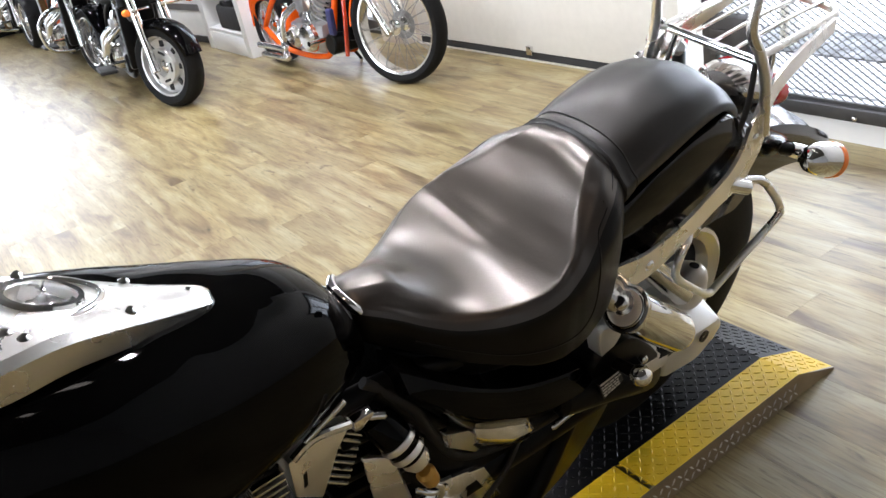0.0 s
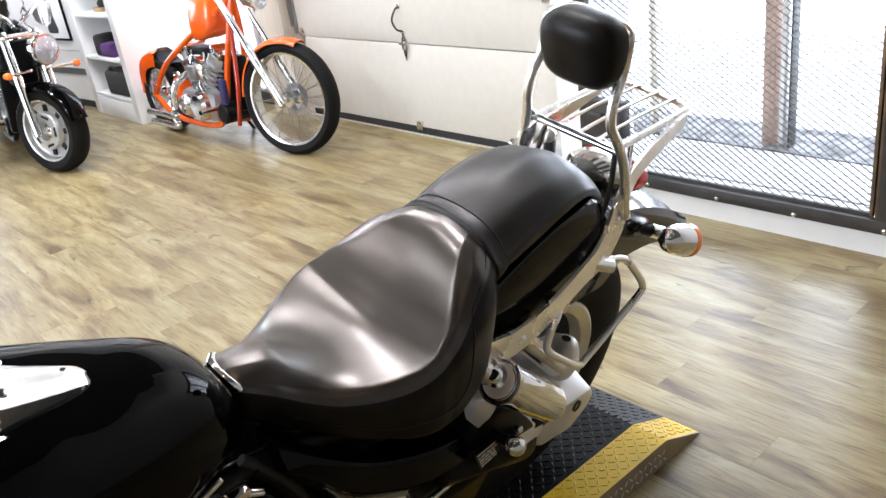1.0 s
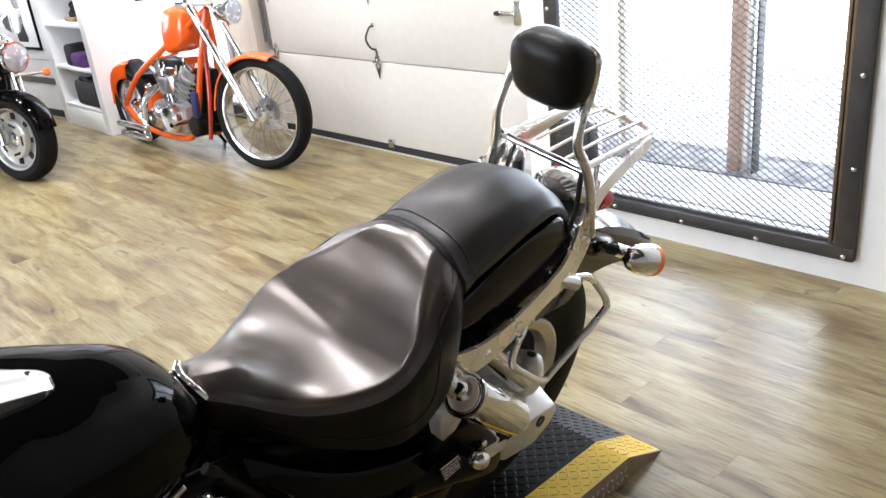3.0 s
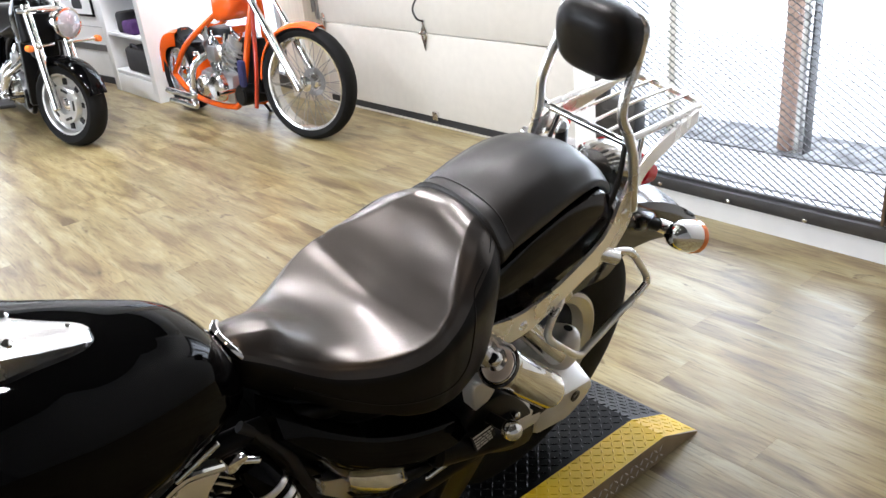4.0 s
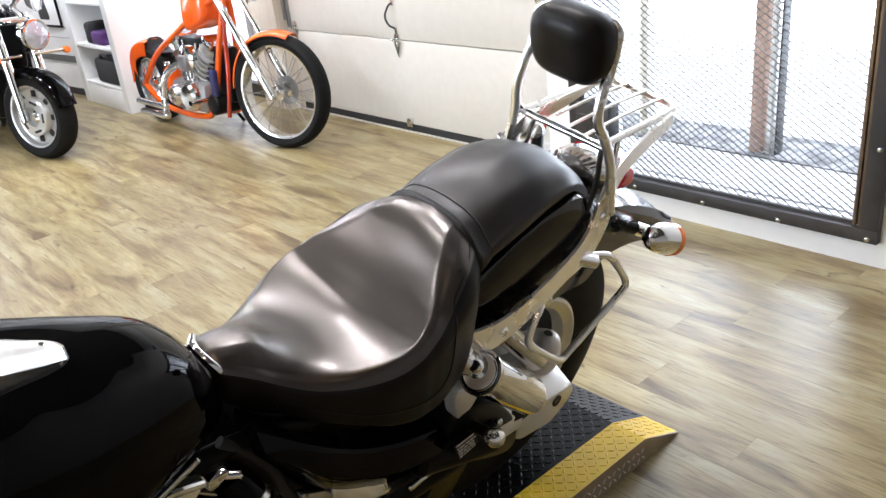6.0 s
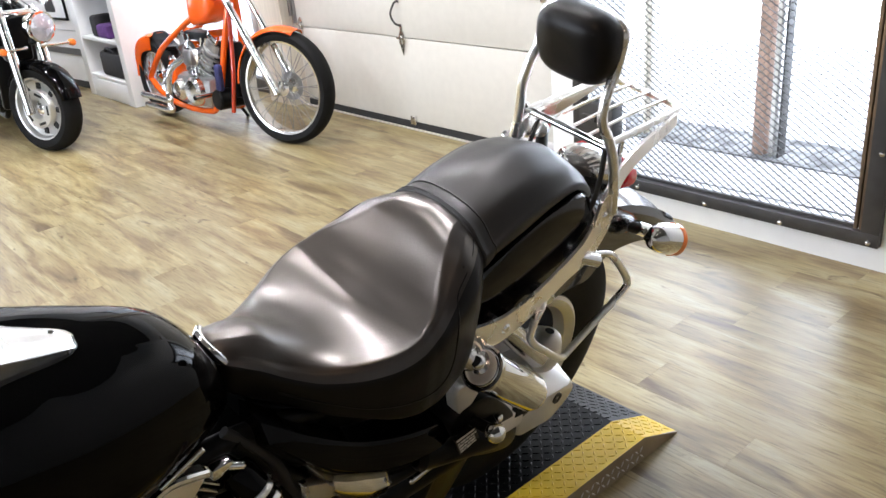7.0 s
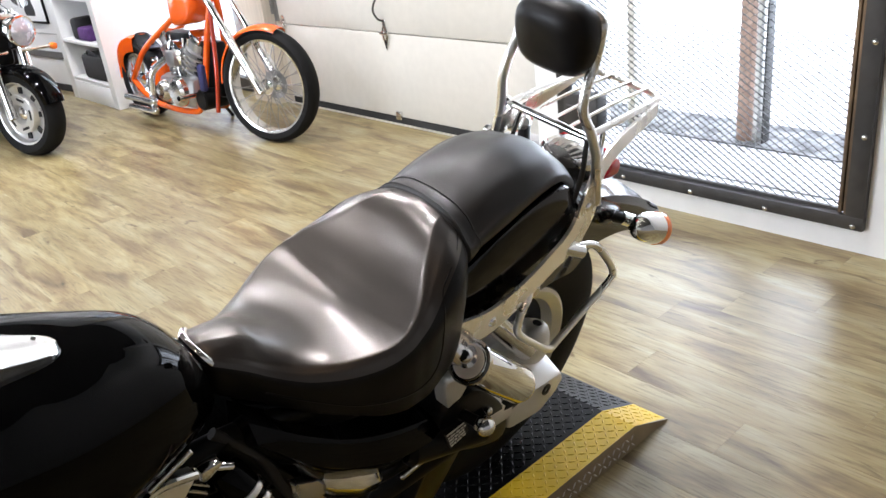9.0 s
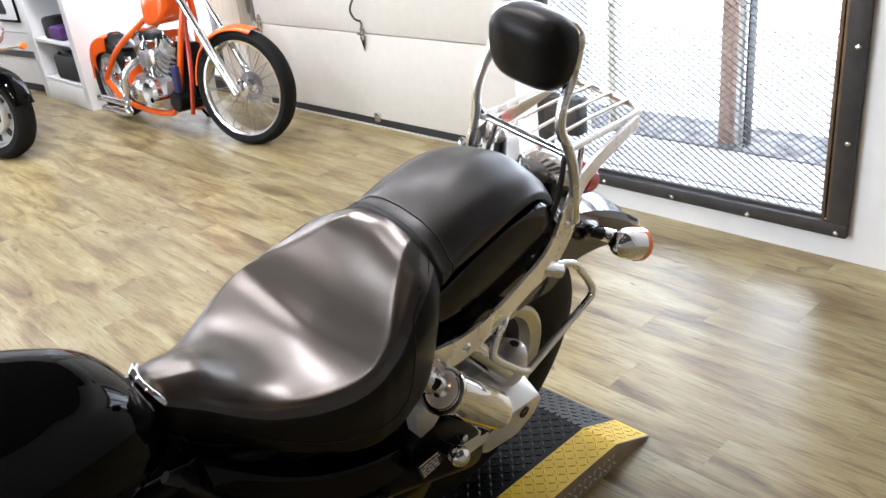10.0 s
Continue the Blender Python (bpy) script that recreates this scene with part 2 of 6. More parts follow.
OUTSIDE = glow("overcast_daylight", (0.86, 0.93, 1.0), 7.5)
DULLSKY = glow("dull_daylight", (0.90, 0.95, 1.0), 3.2)
# lamp strengths differ by place, set to brighten the seat, floor and far bikes
LAMP = glow("lamp_face", (0.98, 0.98, 1.0), 740.0)
SIDELAMP = glow("side_lamp_face", (1.0, 0.96, 0.92), 230.0)
DIMLAMP = glow("dim_lamp_face", (1.0, 0.93, 0.86), 8.0)
FARLAMP = glow("far_lamp_face", (0.97, 0.98, 1.0), 570.0)
# added overhead for the copper highlight along the seat's ridge
WARMLAMP = glow("warm_lamp_face", (1.0, 0.70, 0.46), 165.0)
SPOTLAMP = glow("bright_lamp_face", (1.0, 0.97, 0.95), 520.0)
LENS = material("clear_lamp_lens", (0.66, 0.71, 0.82), 0.26, metal=0.5, vary=0.22, scale=26, bump=0.12, bump_scale=40, coat=0.5)
CLEAR = glass("clear_screen", (0.95, 0.96, 0.96))


# ---- building blocks ----
def thing(name, m, label, category, group=""):
    ob = new(name)
    ob.empty_display_size = 0.1
    ob.matrix_world = m
    return tagged(ob, label, category, group)


def part(name, bm, mat, parent=None, label="", smooth=True):
    """Links a bmesh as one mesh object, under a thing or a part where one is given."""
    bmesh.ops.recalc_face_normals(bm, faces=bm.faces)
    mesh = bpy.data.meshes.new(name)
    bm.to_mesh(mesh)
    bm.free()
    mesh.materials.append(mat)
    if smooth:
        for face in mesh.polygons:
            face.use_smooth = True
        mesh.set_sharp_from_angle(angle=radians(38))
    ob = new(name, mesh)
    ob.parent = parent
    return tagged(ob, label)


def structure(name, bm, mat, label, category="", smooth=False):
    return tagged(part(name, bm, mat, None, label, smooth), category=category, kind="structure")


def add_box(bm, lo, hi, bevel=0.0, m=None):
    got = bmesh.ops.create_cube(bm, size=1)["verts"]
    for v in got:
        v.co = Vector([lo[i] + (v.co[i] + 0.5) * (hi[i] - lo[i]) for i in range(3)])
    if bevel:
        edges = list({e for v in got for e in v.link_edges})
        got = list({v for f in bmesh.ops.bevel(bm, geom=edges, offset=bevel, segments=2, affect="EDGES", profile=0.5)["faces"] for v in f.verts} | {v for v in got if v.is_valid})
    if m is not None:
        bmesh.ops.transform(bm, matrix=m, verts=[v for v in got if v.is_valid])
    return bm


def box(lo, hi, bevel=0.0, m=None):
    return add_box(bmesh.new(), lo, hi, bevel, m)


def spline(points, steps=8, closed=False):
    """Points on a Catmull-Rom curve through the given ones."""
    p = [Vector(q) for q in points]
    n = len(p)
    out = []
    for i in range(n if closed else n - 1):
        a, b, c, d = (p[(i - 1) % n], p[i], p[(i + 1) % n], p[(i + 2) % n]) if closed else (p[max(i - 1, 0)], p[i], p[i + 1], p[min(i + 2, n - 1)])
        for k in range(steps):
            t = k / steps
            out.append(0.5 * (2 * b + (c - a) * t + (2 * a - 5 * b + 4 * c - d) * t * t + (3 * b - a - 3 * c + d) * t ** 3))
    return out if closed else out + [p[-1]]


def skin(bm, rings, closed_ring=True, caps=True, loop=False):
    """Joins rings of equally many points by quads."""
    made = [[bm.verts.new(p) for p in ring] for ring in rings]
    n = len(made[0])
    pairs = list(zip(made, made[1:])) + ([(made[-1], made[0])] if loop else [])
    for a, b in pairs:
        for i in range(n if closed_ring else n - 1):
            j = (i + 1) % n
            bm.faces.new((a[i], a[j], b[j], b[i]))
    if caps and closed_ring and not loop:
        bm.faces.new(made[0])
        bm.faces.new(made[-1])
    return bm


def add_tube(bm, points, radius, sides=12, steps=8, closed=False, flat=1.0, smooth=True):
    """A round bar along a curve through the points; radius: one, or one for each end."""
    path = spline(points, steps, closed) if smooth and len(points) > 2 else [Vector(p) for p in points]
    n = len(path)
    ends = radius if isinstance(radius, (tuple, list)) else (radius, radius)
    up, rings = None, []
    for i, p in enumerate(path):
        ahead = (path[(i + 1) % n] - path[i - 1]) if closed else (path[min(i + 1, n - 1)] - path[max(i - 1, 0)])
        ahead.normalize()
        if up is None:
            up = ahead.orthogonal().normalized()
        up = (up - ahead * up.dot(ahead)).normalized()
        side = ahead.cross(up)
        r = ends[0] + (ends[1] - ends[0]) * i / max(n - 1, 1)
        rings.append([p + (up * math.cos(a) + side * math.sin(a) * flat) * r for a in (2 * math.pi * k / sides for k in range(sides))])
    return skin(bm, rings, loop=closed)


def tube(points, radius, **more):
    return add_tube(bmesh.new(), points, radius, **more)


def add_lathe(bm, profile, m=Matrix(), sides=40, arc=2 * math.pi, start=0.0):
    """Turns a profile of (radius, height) about z, then places it by m."""
    full = abs(arc - 2 * math.pi) < 1e-6
    rings = []
    for k in range(sides if full else sides + 1):
        a = start + arc * k / sides
        rings.append([m @ Vector((r * math.cos(a), r * math.sin(a), h)) for r, h in profile])
    return skin(bm, rings, closed_ring=False, caps=False, loop=full)


def lathe(profile, m=Matrix(), sides=40, arc=2 * math.pi, start=0.0):
    return add_lathe(bmesh.new(), profile, m, sides, arc, start)


def along(a, b):
    """A pose at a whose z axis points to b."""
    a, b = Vector(a), Vector(b)
    return Matrix.Translation(a) @ (b - a).to_track_quat("Z", "Y").to_matrix().to_4x4()


def add_rod(bm, a, b, r, r2=None, sides=16, round_end=0.0):
    length = (Vector(b) - Vector(a)).length
    r2 = r if r2 is None else r2
    e = min(round_end, r * 0.9, length / 2)
    prof = [(0, 0), (r - e, 0), (r, e), (r2, length - e), (r2 - e, length), (0, length)] if e else [(0, 0), (r, 0), (r2, length), (0, length)]
    return add_lathe(bm, prof, along(a, b), sides)


def rod(a, b, r, r2=None, sides=16, round_end=0.0):
    return add_rod(bmesh.new(), a, b, r, r2, sides, round_end)


def add_ball(bm, centre, radii, m=Matrix()):
    got = bmesh.ops.create_icosphere(bm, subdivisions=3, radius=1.0)["verts"]
    for v in got:
        v.co = m @ (Vector(centre) + Vector([v.co[i] * radii[i] for i in range(3)]))
    return bm


def ball(centre, radii, m=Matrix()):
    return add_ball(bmesh.new(), centre, radii, m)


def smooth_rows(rows, steps):
    """Resamples a table of numbers along its rows by Catmull-Rom."""
    table, out = [list(map(float, r)) for r in rows], []
    n = len(table)
    for i in range(n - 1):
        a, b, c, d = table[max(i - 1, 0)], table[i], table[i + 1], table[min(i + 2, n - 1)]
        for k in range(steps):
            t = k / steps
            out.append([0.5 * (2 * q + (r - p) * t + (2 * p - 5 * q + 4 * r - s) * t * t + (3 * q - p - 3 * r + s) * t ** 3) for p, q, r, s in zip(a, b, c, d)])
    return out + [table[-1]]


# ---- the room ----
FLOOR_LO, FLOOR_HI = (-12.0, -3.2), (3.2, 4.62)
structure("floor", box((FLOOR_LO[0], FLOOR_LO[1], -0.12), (FLOOR_HI[0], FLOOR_HI[1], -0.004)), GAP, "pale oak vinyl plank floor of the showroom", "floor")
structure("ceiling", box((-12.2, -3.4, 2.9), (3.4, 4.9, 3.05)), CEILING, "dark showroom ceiling with small recessed lamps", "ceiling")
# the opening in this unseen wall is added to let fill light in
bm = box((-12.2, -3.4, -0.12), (-5.7, -3.2, 2.9))
add_box(bm, (-2.1, -3.4, -0.12), (3.4, -3.2, 2.9))
add_box(bm, (-5.7, -3.4, -0.12), (-2.1, -3.2, 0.85))
add_box(bm, (-5.7, -3.4, 2.6), (-2.1, -3.2, 2.9))
structure("wall_south", bm, WHITE, "white showroom wall out of view, with an added window", "wall")
structure("wall_east", box((3.2, -3.2, -0.12), (3.4, 4.32, 2.9)), GREYWALL, "grey painted showroom wall", "wall")
bm = box((-12.2, -3.2, -0.12), (-12.0, -0.6, 2.9))
add_box(bm, (-12.2, 3.8, -0.12), (-12.0, 4.8, 2.9))
add_box(bm, (-12.2, -0.6, -0.12), (-12.0, 3.8, 0.5))
add_box(bm, (-12.2, -0.6, 2.6), (-12.0, 3.8, 2.9))
structure("wall_west", bm, WHITE, "white wall with a wide shop window", "wall")
# the wall with the barred window: opening from x -2.04 to -0.76
bm = box((-0.762, 4.32, -0.12), (3.2, 4.50, 2.9))
add_box(bm, (-2.042, 4.32, -0.12), (-0.762, 4.50, 0.094))
add_box(bm, (-2.042, 4.32, 2.05), (-0.762, 4.50, 2.9))
structure("wall_north", bm, WHITE, "white painted wall round the barred window", "wall")
structure("pillar_1", box((-2.17, 4.30, -0.12), (-2.042, 4.66, 2.9), 0.004), WHITE, "white pillar between roller door and barred window", "pillar")
bm = box((-12.0, 4.60, -0.12), (-6.30, 4.80, 2.9))
add_box(bm, (-5.10, 4.60, -0.12), (-4.72, 4.80, 2.9))
add_box(bm, (-6.30, 4.60, 2.2), (-5.10, 4.80, 2.9))
structure("wall_north_far", bm, WHITE, "white wall behind the orange motorcycle", "wall")
structure("wall_above_door", box((-4.72, 4.66, 2.15), (-2.17, 4.80, 2.9)), WHITE, "white wall above the sectional door", "wall")

# the sectional overhead door
door = tagged(new("door_1"), "cream sectional overhead door, closed, with steel hinges", "garage door", kind="structure")
door.location = (-3.4, 4.582, 0)
SEAMS = (0.045, 0.533, 0.945, 1.36, 1.775, 2.19)
for low, high in zip(SEAMS, SEAMS[1:]):
    part("panel", box((-1.24, 0.0, low + 0.0025), (1.225, 0.05, high - 0.0025), 0.006), CREAM, door)
part("bottom_seal", box((-1.24, 0.004, 0.0), (1.225, 0.05, 0.045), 0.004), BLACKRUBBER, door, "black rubber bottom seal")
part("threshold_strip", box((-1.26, -0.012, 0.0), (1.225, 0.003, 0.006)), ALLOY, door, "bright metal threshold strip")


def leaf_hinge(x, z, drop):
    """A pointed strap hinge: a diamond plate with a folded knuckle."""
    bm = bmesh.new()
    outline = [(0, -0.095 * drop), (0.022, -0.03), (0.03, 0.0), (0.018, 0.035), (0, 0.05), (-0.018, 0.035), (-0.03, 0.0), (-0.022, -0.03)]
    front = [bm.verts.new((x + u, -0.009, z + w)) for u, w in outline]
    back = [bm.verts.new((x + u, -0.001, z + w)) for u, w in outline]
    bm.faces.new(front)
    for i in range(8):
        bm.faces.new((front[i], front[(i + 1) % 8], back[(i + 1) % 8], back[i]))
    add_rod(bm, (x - 0.034, -0.014, z + 0.004), (x + 0.034, -0.014, z + 0.004), 0.009)
    add_box(bm, (x - 0.012, -0.022, z - 0.03), (x + 0.012, -0.008, z + 0.02), 0.003)
    return bm


for x, z in ((-0.13, 0.530), (-0.15, 0.942), (-1.19, 0.942), (-1.19, 0.545), (1.05, 0.942)):
    part("hinge", leaf_hinge(x, z, 1.0), DULLCHROME, door, "galvanised strap hinge")
part("lift_handle", tube([(-0.145, -0.004, 0.735), (-0.145, -0.03, 0.725), (-0.165, -0.045, 0.67), (-0.15, -0.035, 0.62), (-0.135, -0.006, 0.60)], 0.006), STEEL, door, "dark steel lift handle")
bm = box((-0.155, -0.008, 0.725), (-0.13, 0, 0.755), 0.003)
add_box(bm, (-0.145, -0.008, 0.57), (-0.12, 0, 0.61), 0.003)
part("handle_plate", bm, DULLCHROME, door)
bm = box((0.935, -0.012, 0.77), (0.99, 0, 0.88), 0.004)
add_box(bm, (0.85, -0.026, 0.815), (0.95, -0.01, 0.835), 0.004)
part("slide_lock", bm, DULLCHROME, door, "steel slide lock")
part("lock_knob", ball((0.84, -0.02, 0.825), (0.022, 0.013, 0.012)), BLACKRUBBER, door)
part("corner_clip", box((-0.115, -0.02, 0.035), (-0.07, -0.001, 0.085), 0.004), DULLCHROME, door)
bm = box((-1.262, -0.02, 0.55), (-1.238, 0.05, 2.2), 0.003)
add_box(bm, (-1.268, -0.035, 0.6), (-1.255, -0.015, 2.2))
part("track", bm, WHEELSILVER, door, "grey steel door track")
structure("trim_1", box((-5.02, 4.50, 0.0), (-4.70, 4.60, 2.6), 0.006), TAN, "tan timber door jamb", "door jamb")

structure("trim_2", box((-4.72, 4.585, 0.0), (-4.645, 4.66, 2.15), 0.003), TAN, "tan timber strip beside the door track", "door jamb")

# the glazed side door behind the orange motorcycle
glazed = tagged(new("door_2"), "glazed side door with slim dark metal frame, daylight behind", "glass door", kind="structure")
glazed.location = (-5.70, 4.64, 0)
for x0, x1, z0, z1 in ((-0.60, -0.50, 0.0, 2.2), (0.50, 0.60, 0.0, 2.2), (-0.50, 0.50, 0.0, 0.10), (-0.50, 0.50, 2.12, 2.2), (0.40, 0.42, 0.10, 2.12)):
    part("door_frame", box((x0, -0.03, z0), (x1, 0.03, z1), 0.003), STEEL, glazed)
part("lock_plate", box((0.42, -0.045, 0.42), (0.50, -0.03, 0.66), 0.004), ENGINE, glazed, "grey metal lock plate")
pane = part("pane", box((-0.50, -0.004, 0.10), (0.50, 0.004, 2.12)), CLEAR, glazed, "clear glass pane")
pane.visible_shadow = False
structure("backdrop_side", box((-8.0, 6.2, -0.3), (-4.6, 6.25, 4.0)), OUTSIDE, "bright overcast daylight outside", "sky")
structure("ground_side", box((-8.0, 4.80, -0.12), (-4.6, 6.2, 0.0)), PALEGROUND, "pale concrete ground outside the side door", "ground")

# the barred window
window = tagged(new("window_1"), "tall window behind a bolted expanded steel grille", "window", kind="structure")
window.location = (-1.40, 4.30, 0)
bm = bmesh.new()
FRAME_L, FRAME_R, FRAME_B, FRAME_T = -0.640, 0.638, 0.093, 2.06
add_box(bm, (FRAME_L, -0.012, FRAME_B), (FRAME_R + 0.012, 0.017, FRAME_B + 0.047), 0.002)
add_box(bm, (FRAME_L, -0.012, FRAME_T - 0.05), (FRAME_R, 0.016, FRAME_T), 0.002)
add_box(bm, (FRAME_L, -0.013, FRAME_B + 0.047), (FRAME_L + 0.062, 0.016, FRAME_T - 0.05), 0.002)
add_box(bm, (FRAME_R - 0.048, -0.013, FRAME_B + 0.047), (FRAME_R + 0.012, 0.017, FRAME_T - 0.05), 0.002)
part("window_frame", bm, STEEL, window, "dark flat steel frame with bolts")
bm = box((FRAME_R - 0.078, 0.0, FRAME_B + 0.05), (FRAME_R - 0.066, 0.05, FRAME_T - 0.05), 0.001)
add_box(bm, (FRAME_R - 0.060, -0.002, FRAME_B + 0.05), (FRAME_R - 0.049, 0.03, FRAME_T - 0.05), 0.001)
add_box(bm, (FRAME_R - 0.078, 0.02, FRAME_B + 0.05), (FRAME_R - 0.045, 0.026, FRAME_T - 0.05))
part("inner_angle", box((FRAME_L + 0.062, 0.017, FRAME_B + 0.020), (FRAME_R - 0.078, 0.034, FRAME_B + 0.058), 0.001), STEEL, window, "dark steel angle behind the grille")
part("rusty_angle", bm, RUST, window, "rusty brown steel angle")
for x, z in ((-0.305, 0.112), (0.006, 0.108), (0.310, 0.105), (0.618, 0.108), (0.626, 0.419), (0.627, 0.721), (0.627, 1.03), (0.627, 1.34), (0.627, 1.65), (-0.62, 0.108), (-0.62, 0.9), (-0.62, 1.4)):
    part("bolt", ball((x, -0.013, z), (0.010, 0.006, 0.010)), DULLCHROME, window)
bm = box((-0.592, -0.03, 0.285), (-0.42, 0.04, 0.435), 0.004)
add_box(bm, (-0.57, -0.045, 0.36), (-0.50, -0.03, 0.39), 0.003)
part("lock_box", bm, STEEL, window, "dark steel lock box")


def expanded_metal(x0, x1, z0, z1, wide, high, y):
    """Diamond strands of an expanded sheet, each strand an edge-on ribbon between thicker bonds."""
    verts, faces = [], []

    def bar(a, b, w, d):
        (ax, az), (bx, bz) = a, b
        n = len(verts)
        for px, pz in ((ax, az), (bx, bz)):
            for du, dw in ((-d, -w), (d, -w), (d, w), (-d, w)):
                verts.append((px, y + du, pz + dw))
        for i in range(4):
            j = (i + 1) % 4
            faces.append((n + i, n + j, n + 4 + j, n + 4 + i))

    rows, columns = int((z1 - z0) / (high / 2)), int((x1 - x0) / wide)
    for r in range(rows):
        for c in range(columns + 1):
            x, z = x0 + (c + 0.5 * (r % 2)) * wide, z0 + r * high / 2
            if x > x1:
                continue
            gap = wide * 0.035
            bar((x - gap, z), (x + gap, z), 0.0013, 0.0040)
            for side in (-1, 1):
                if x0 < x + side * wide / 2 < x1:
                    bar((x + side * gap, z), (x + side * (wide / 2 - gap), z + high / 2), 0.0006, 0.0036)
    mesh = bpy.data.meshes.new("grille")
    mesh.from_pydata(verts, [], faces)
    mesh.materials.append(GRILLE)
    ob = new("grille", mesh)
    ob.parent = window
    return tagged(ob, "dark expanded steel diamond grille", kind="stuff")


expanded_metal(FRAME_L + 0.05, FRAME_R - 0.06, FRAME_B + 0.035, FRAME_T - 0.03, 0.0385, 0.0250, 0.022)
# what lies behind the grille
structure("ledge", box((-2.6, 4.50, -0.12), (-0.2, 5.25, 0.10)), CONCRETE, "pale concrete ledge behind the grille", "ledge")
bm = box((-2.6, 4.87, 0.101), (-0.2, 5.20, 0.106), 0.002)
structure("threshold", bm, GRIT, "dirty grey threshold under the outer glazing", "threshold")
frame_out = tagged(new("window_2"), "outer glazing with brown timber and dark metal posts", "window", kind="structure")
frame_out.location = (-1.5, 4.95, 0.1)
for x0, x1, mat in ((-0.060, -0.005, POST), (0.016, 0.036, ALLOY), (0.056, 0.065, STEEL), (-0.635, -0.618, TAN), (-0.592, -0.584, ALLOY), (0.62, 0.65, STEEL)):
    part("mullion", box((x0, -0.03, 0.006), (x1, 0.03, 2.3), 0.002), mat, frame_out)
backdrop = structure("backdrop", box((-4.5, 7.4, -0.3), (2.5, 7.45, 4.0)), OUTSIDE, "bright overcast daylight outside", "sky")
structure("ground", box((-4.5, 5.25, -0.12), (2.5, 7.4, 0.05)), PALEGROUND, "pale concrete ground outside the window", "ground")
bm = box((-2.7, 4.80, -0.12), (-2.6, 5.3, 2.9))
add_box(bm, (-0.2, 4.50, -0.12), (-0.1, 5.3, 2.9))
add_box(bm, (-2.6, 4.50, 2.4), (-0.2, 5.3, 2.5))
structure("wall_recess", bm, WHITE, "white reveal behind the barred window", "wall")

# the shop window at the far end
far_window = tagged(new("window_3"), "wide bright shop window with white frame", "window", kind="structure")
far_window.location = (-12.1, 1.6, 0.5)
for y0, y1, z0, z1 in ((-2.2, 2.2, 0, 0.07), (-2.2, 2.2, 2.03, 2.1), (-2.2, -2.13, 0.07, 2.03), (2.13, 2.2, 0.07, 2.03), (-0.04, 0.04, 0.07, 2.03)):
    part("window_frame", box((-0.05, y0, z0), (0.05, y1, z1), 0.004), SHELFWHITE, far_window)
structure("backdrop_far", box((-13.6, -3.0, -0.5), (-13.55, 6.0, 4.0)), DULLSKY, "bright daylight outside the shop window", "sky")

side_window = tagged(new("window_5"), "small white-framed window with a dark edge on the far wall", "window", kind="structure")
side_window.location = (-9.40, 4.598, 0.50)
part("window_frame", box((-0.42, -0.03, -0.24), (0.44, -0.012, 0.24), 0.004), STEEL, side_window, "dark thin frame")
part("pane", box((-0.39, -0.034, -0.21), (0.41, -0.0305, 0.21)), STICKER, side_window, "pale bluish pane")
# added window out of view, with a glowing sheet behind it as fill
added_window = tagged(new("window_4"), "unseen wide window with dark frame, added for fill light", "window", kind="structure")
added_window.location = (-3.9, -3.3, 0.85)
for x0, x1, z0, z1 in ((-1.8, 1.8, 0, 0.06), (-1.8, 1.8, 1.69, 1.75), (-1.8, -1.74, 0.06, 1.69), (1.74, 1.8, 0.06, 1.69)):
    part("window_frame", box((x0, -0.05, z0), (x1, 0.05, z1), 0.004), STEEL, added_window)
structure("backdrop_near", box((-8.0, -4.85, -0.5), (0.2, -4.8, 4.0)), DULLSKY, "bright glow behind the added front window", "sky")

# ceiling lamps, all unseen: three placed from tank reflections, the others added for light
LAMPS = [(-1.19, 3.40), (-2.2, 3.25), (0.30, 3.05), (-0.57, 3.11), (0.55, 1.45), (-1.15, 2.25), (-4.5, 2.7), (-3.95, 3.5), (-3.5, 0.7), (-5.2, 3.2), (-5.4, 1.4), (-7.2, 3.0), (-7.4, 1.2), (-9.4, 2.2), (-2.6, 0.2), (-1.25, 0.85)]
for x, y in LAMPS:
    lamp = thing("ceiling_lamp", pose(x, y, 2.9), "unseen small round recessed ceiling lamp, lit, with white trim", "lamp", "recessed ceiling lamps")
    part("trim_ring", lathe([(0.075, -0.001), (0.105, -0.001), (0.108, -0.012), (0.078, -0.016), (0.075, -0.001)], sides=28), WHITE, lamp)
    part("lamp_face", lathe([(0.0, -0.006), (0.074, -0.006)], sides=24), SPOTLAMP if (x, y) in LAMPS[:2] else WARMLAMP if (x, y) == LAMPS[4] else DIMLAMP if x > -1.0 else FARLAMP if x < -4.0 else SIDELAMP if x > -1.3 else LAMP, lamp, "glowing warm lamp face")


# ---- the white display shelves ----
shelves = thing("display_shelf", pose(-6.2, 3.82, 0), "tall white painted display shelf with open bays", "shelf")
bm = box((0.315, 0.0, 0.0), (0.40, 0.76, 2.3), 0.004)
part("end_panel", bm, SHELFWHITE, shelves, "broad plain white end panel")
part("side_panel", box((-0.50, 0.0, 0.0), (-0.40, 0.76, 2.3), 0.004), SHELFWHITE, shelves)
part("back_panel", box((-0.40, 0.38, 0.0), (0.315, 0.42, 2.3)), SHELFWHITE, shelves)
part("plinth", box((-0.40, 0.004, 0.0), (0.315, 0.38, 0.15), 0.004), SHELFWHITE, shelves)
for z in (0.155, 0.445, 0.765, 1.075, 1.40):
    part("shelf_board", box((-0.40, 0.006, z - 0.0), (0.315, 0.38, z + 0.024), 0.003), SHELFWHITE, shelves)
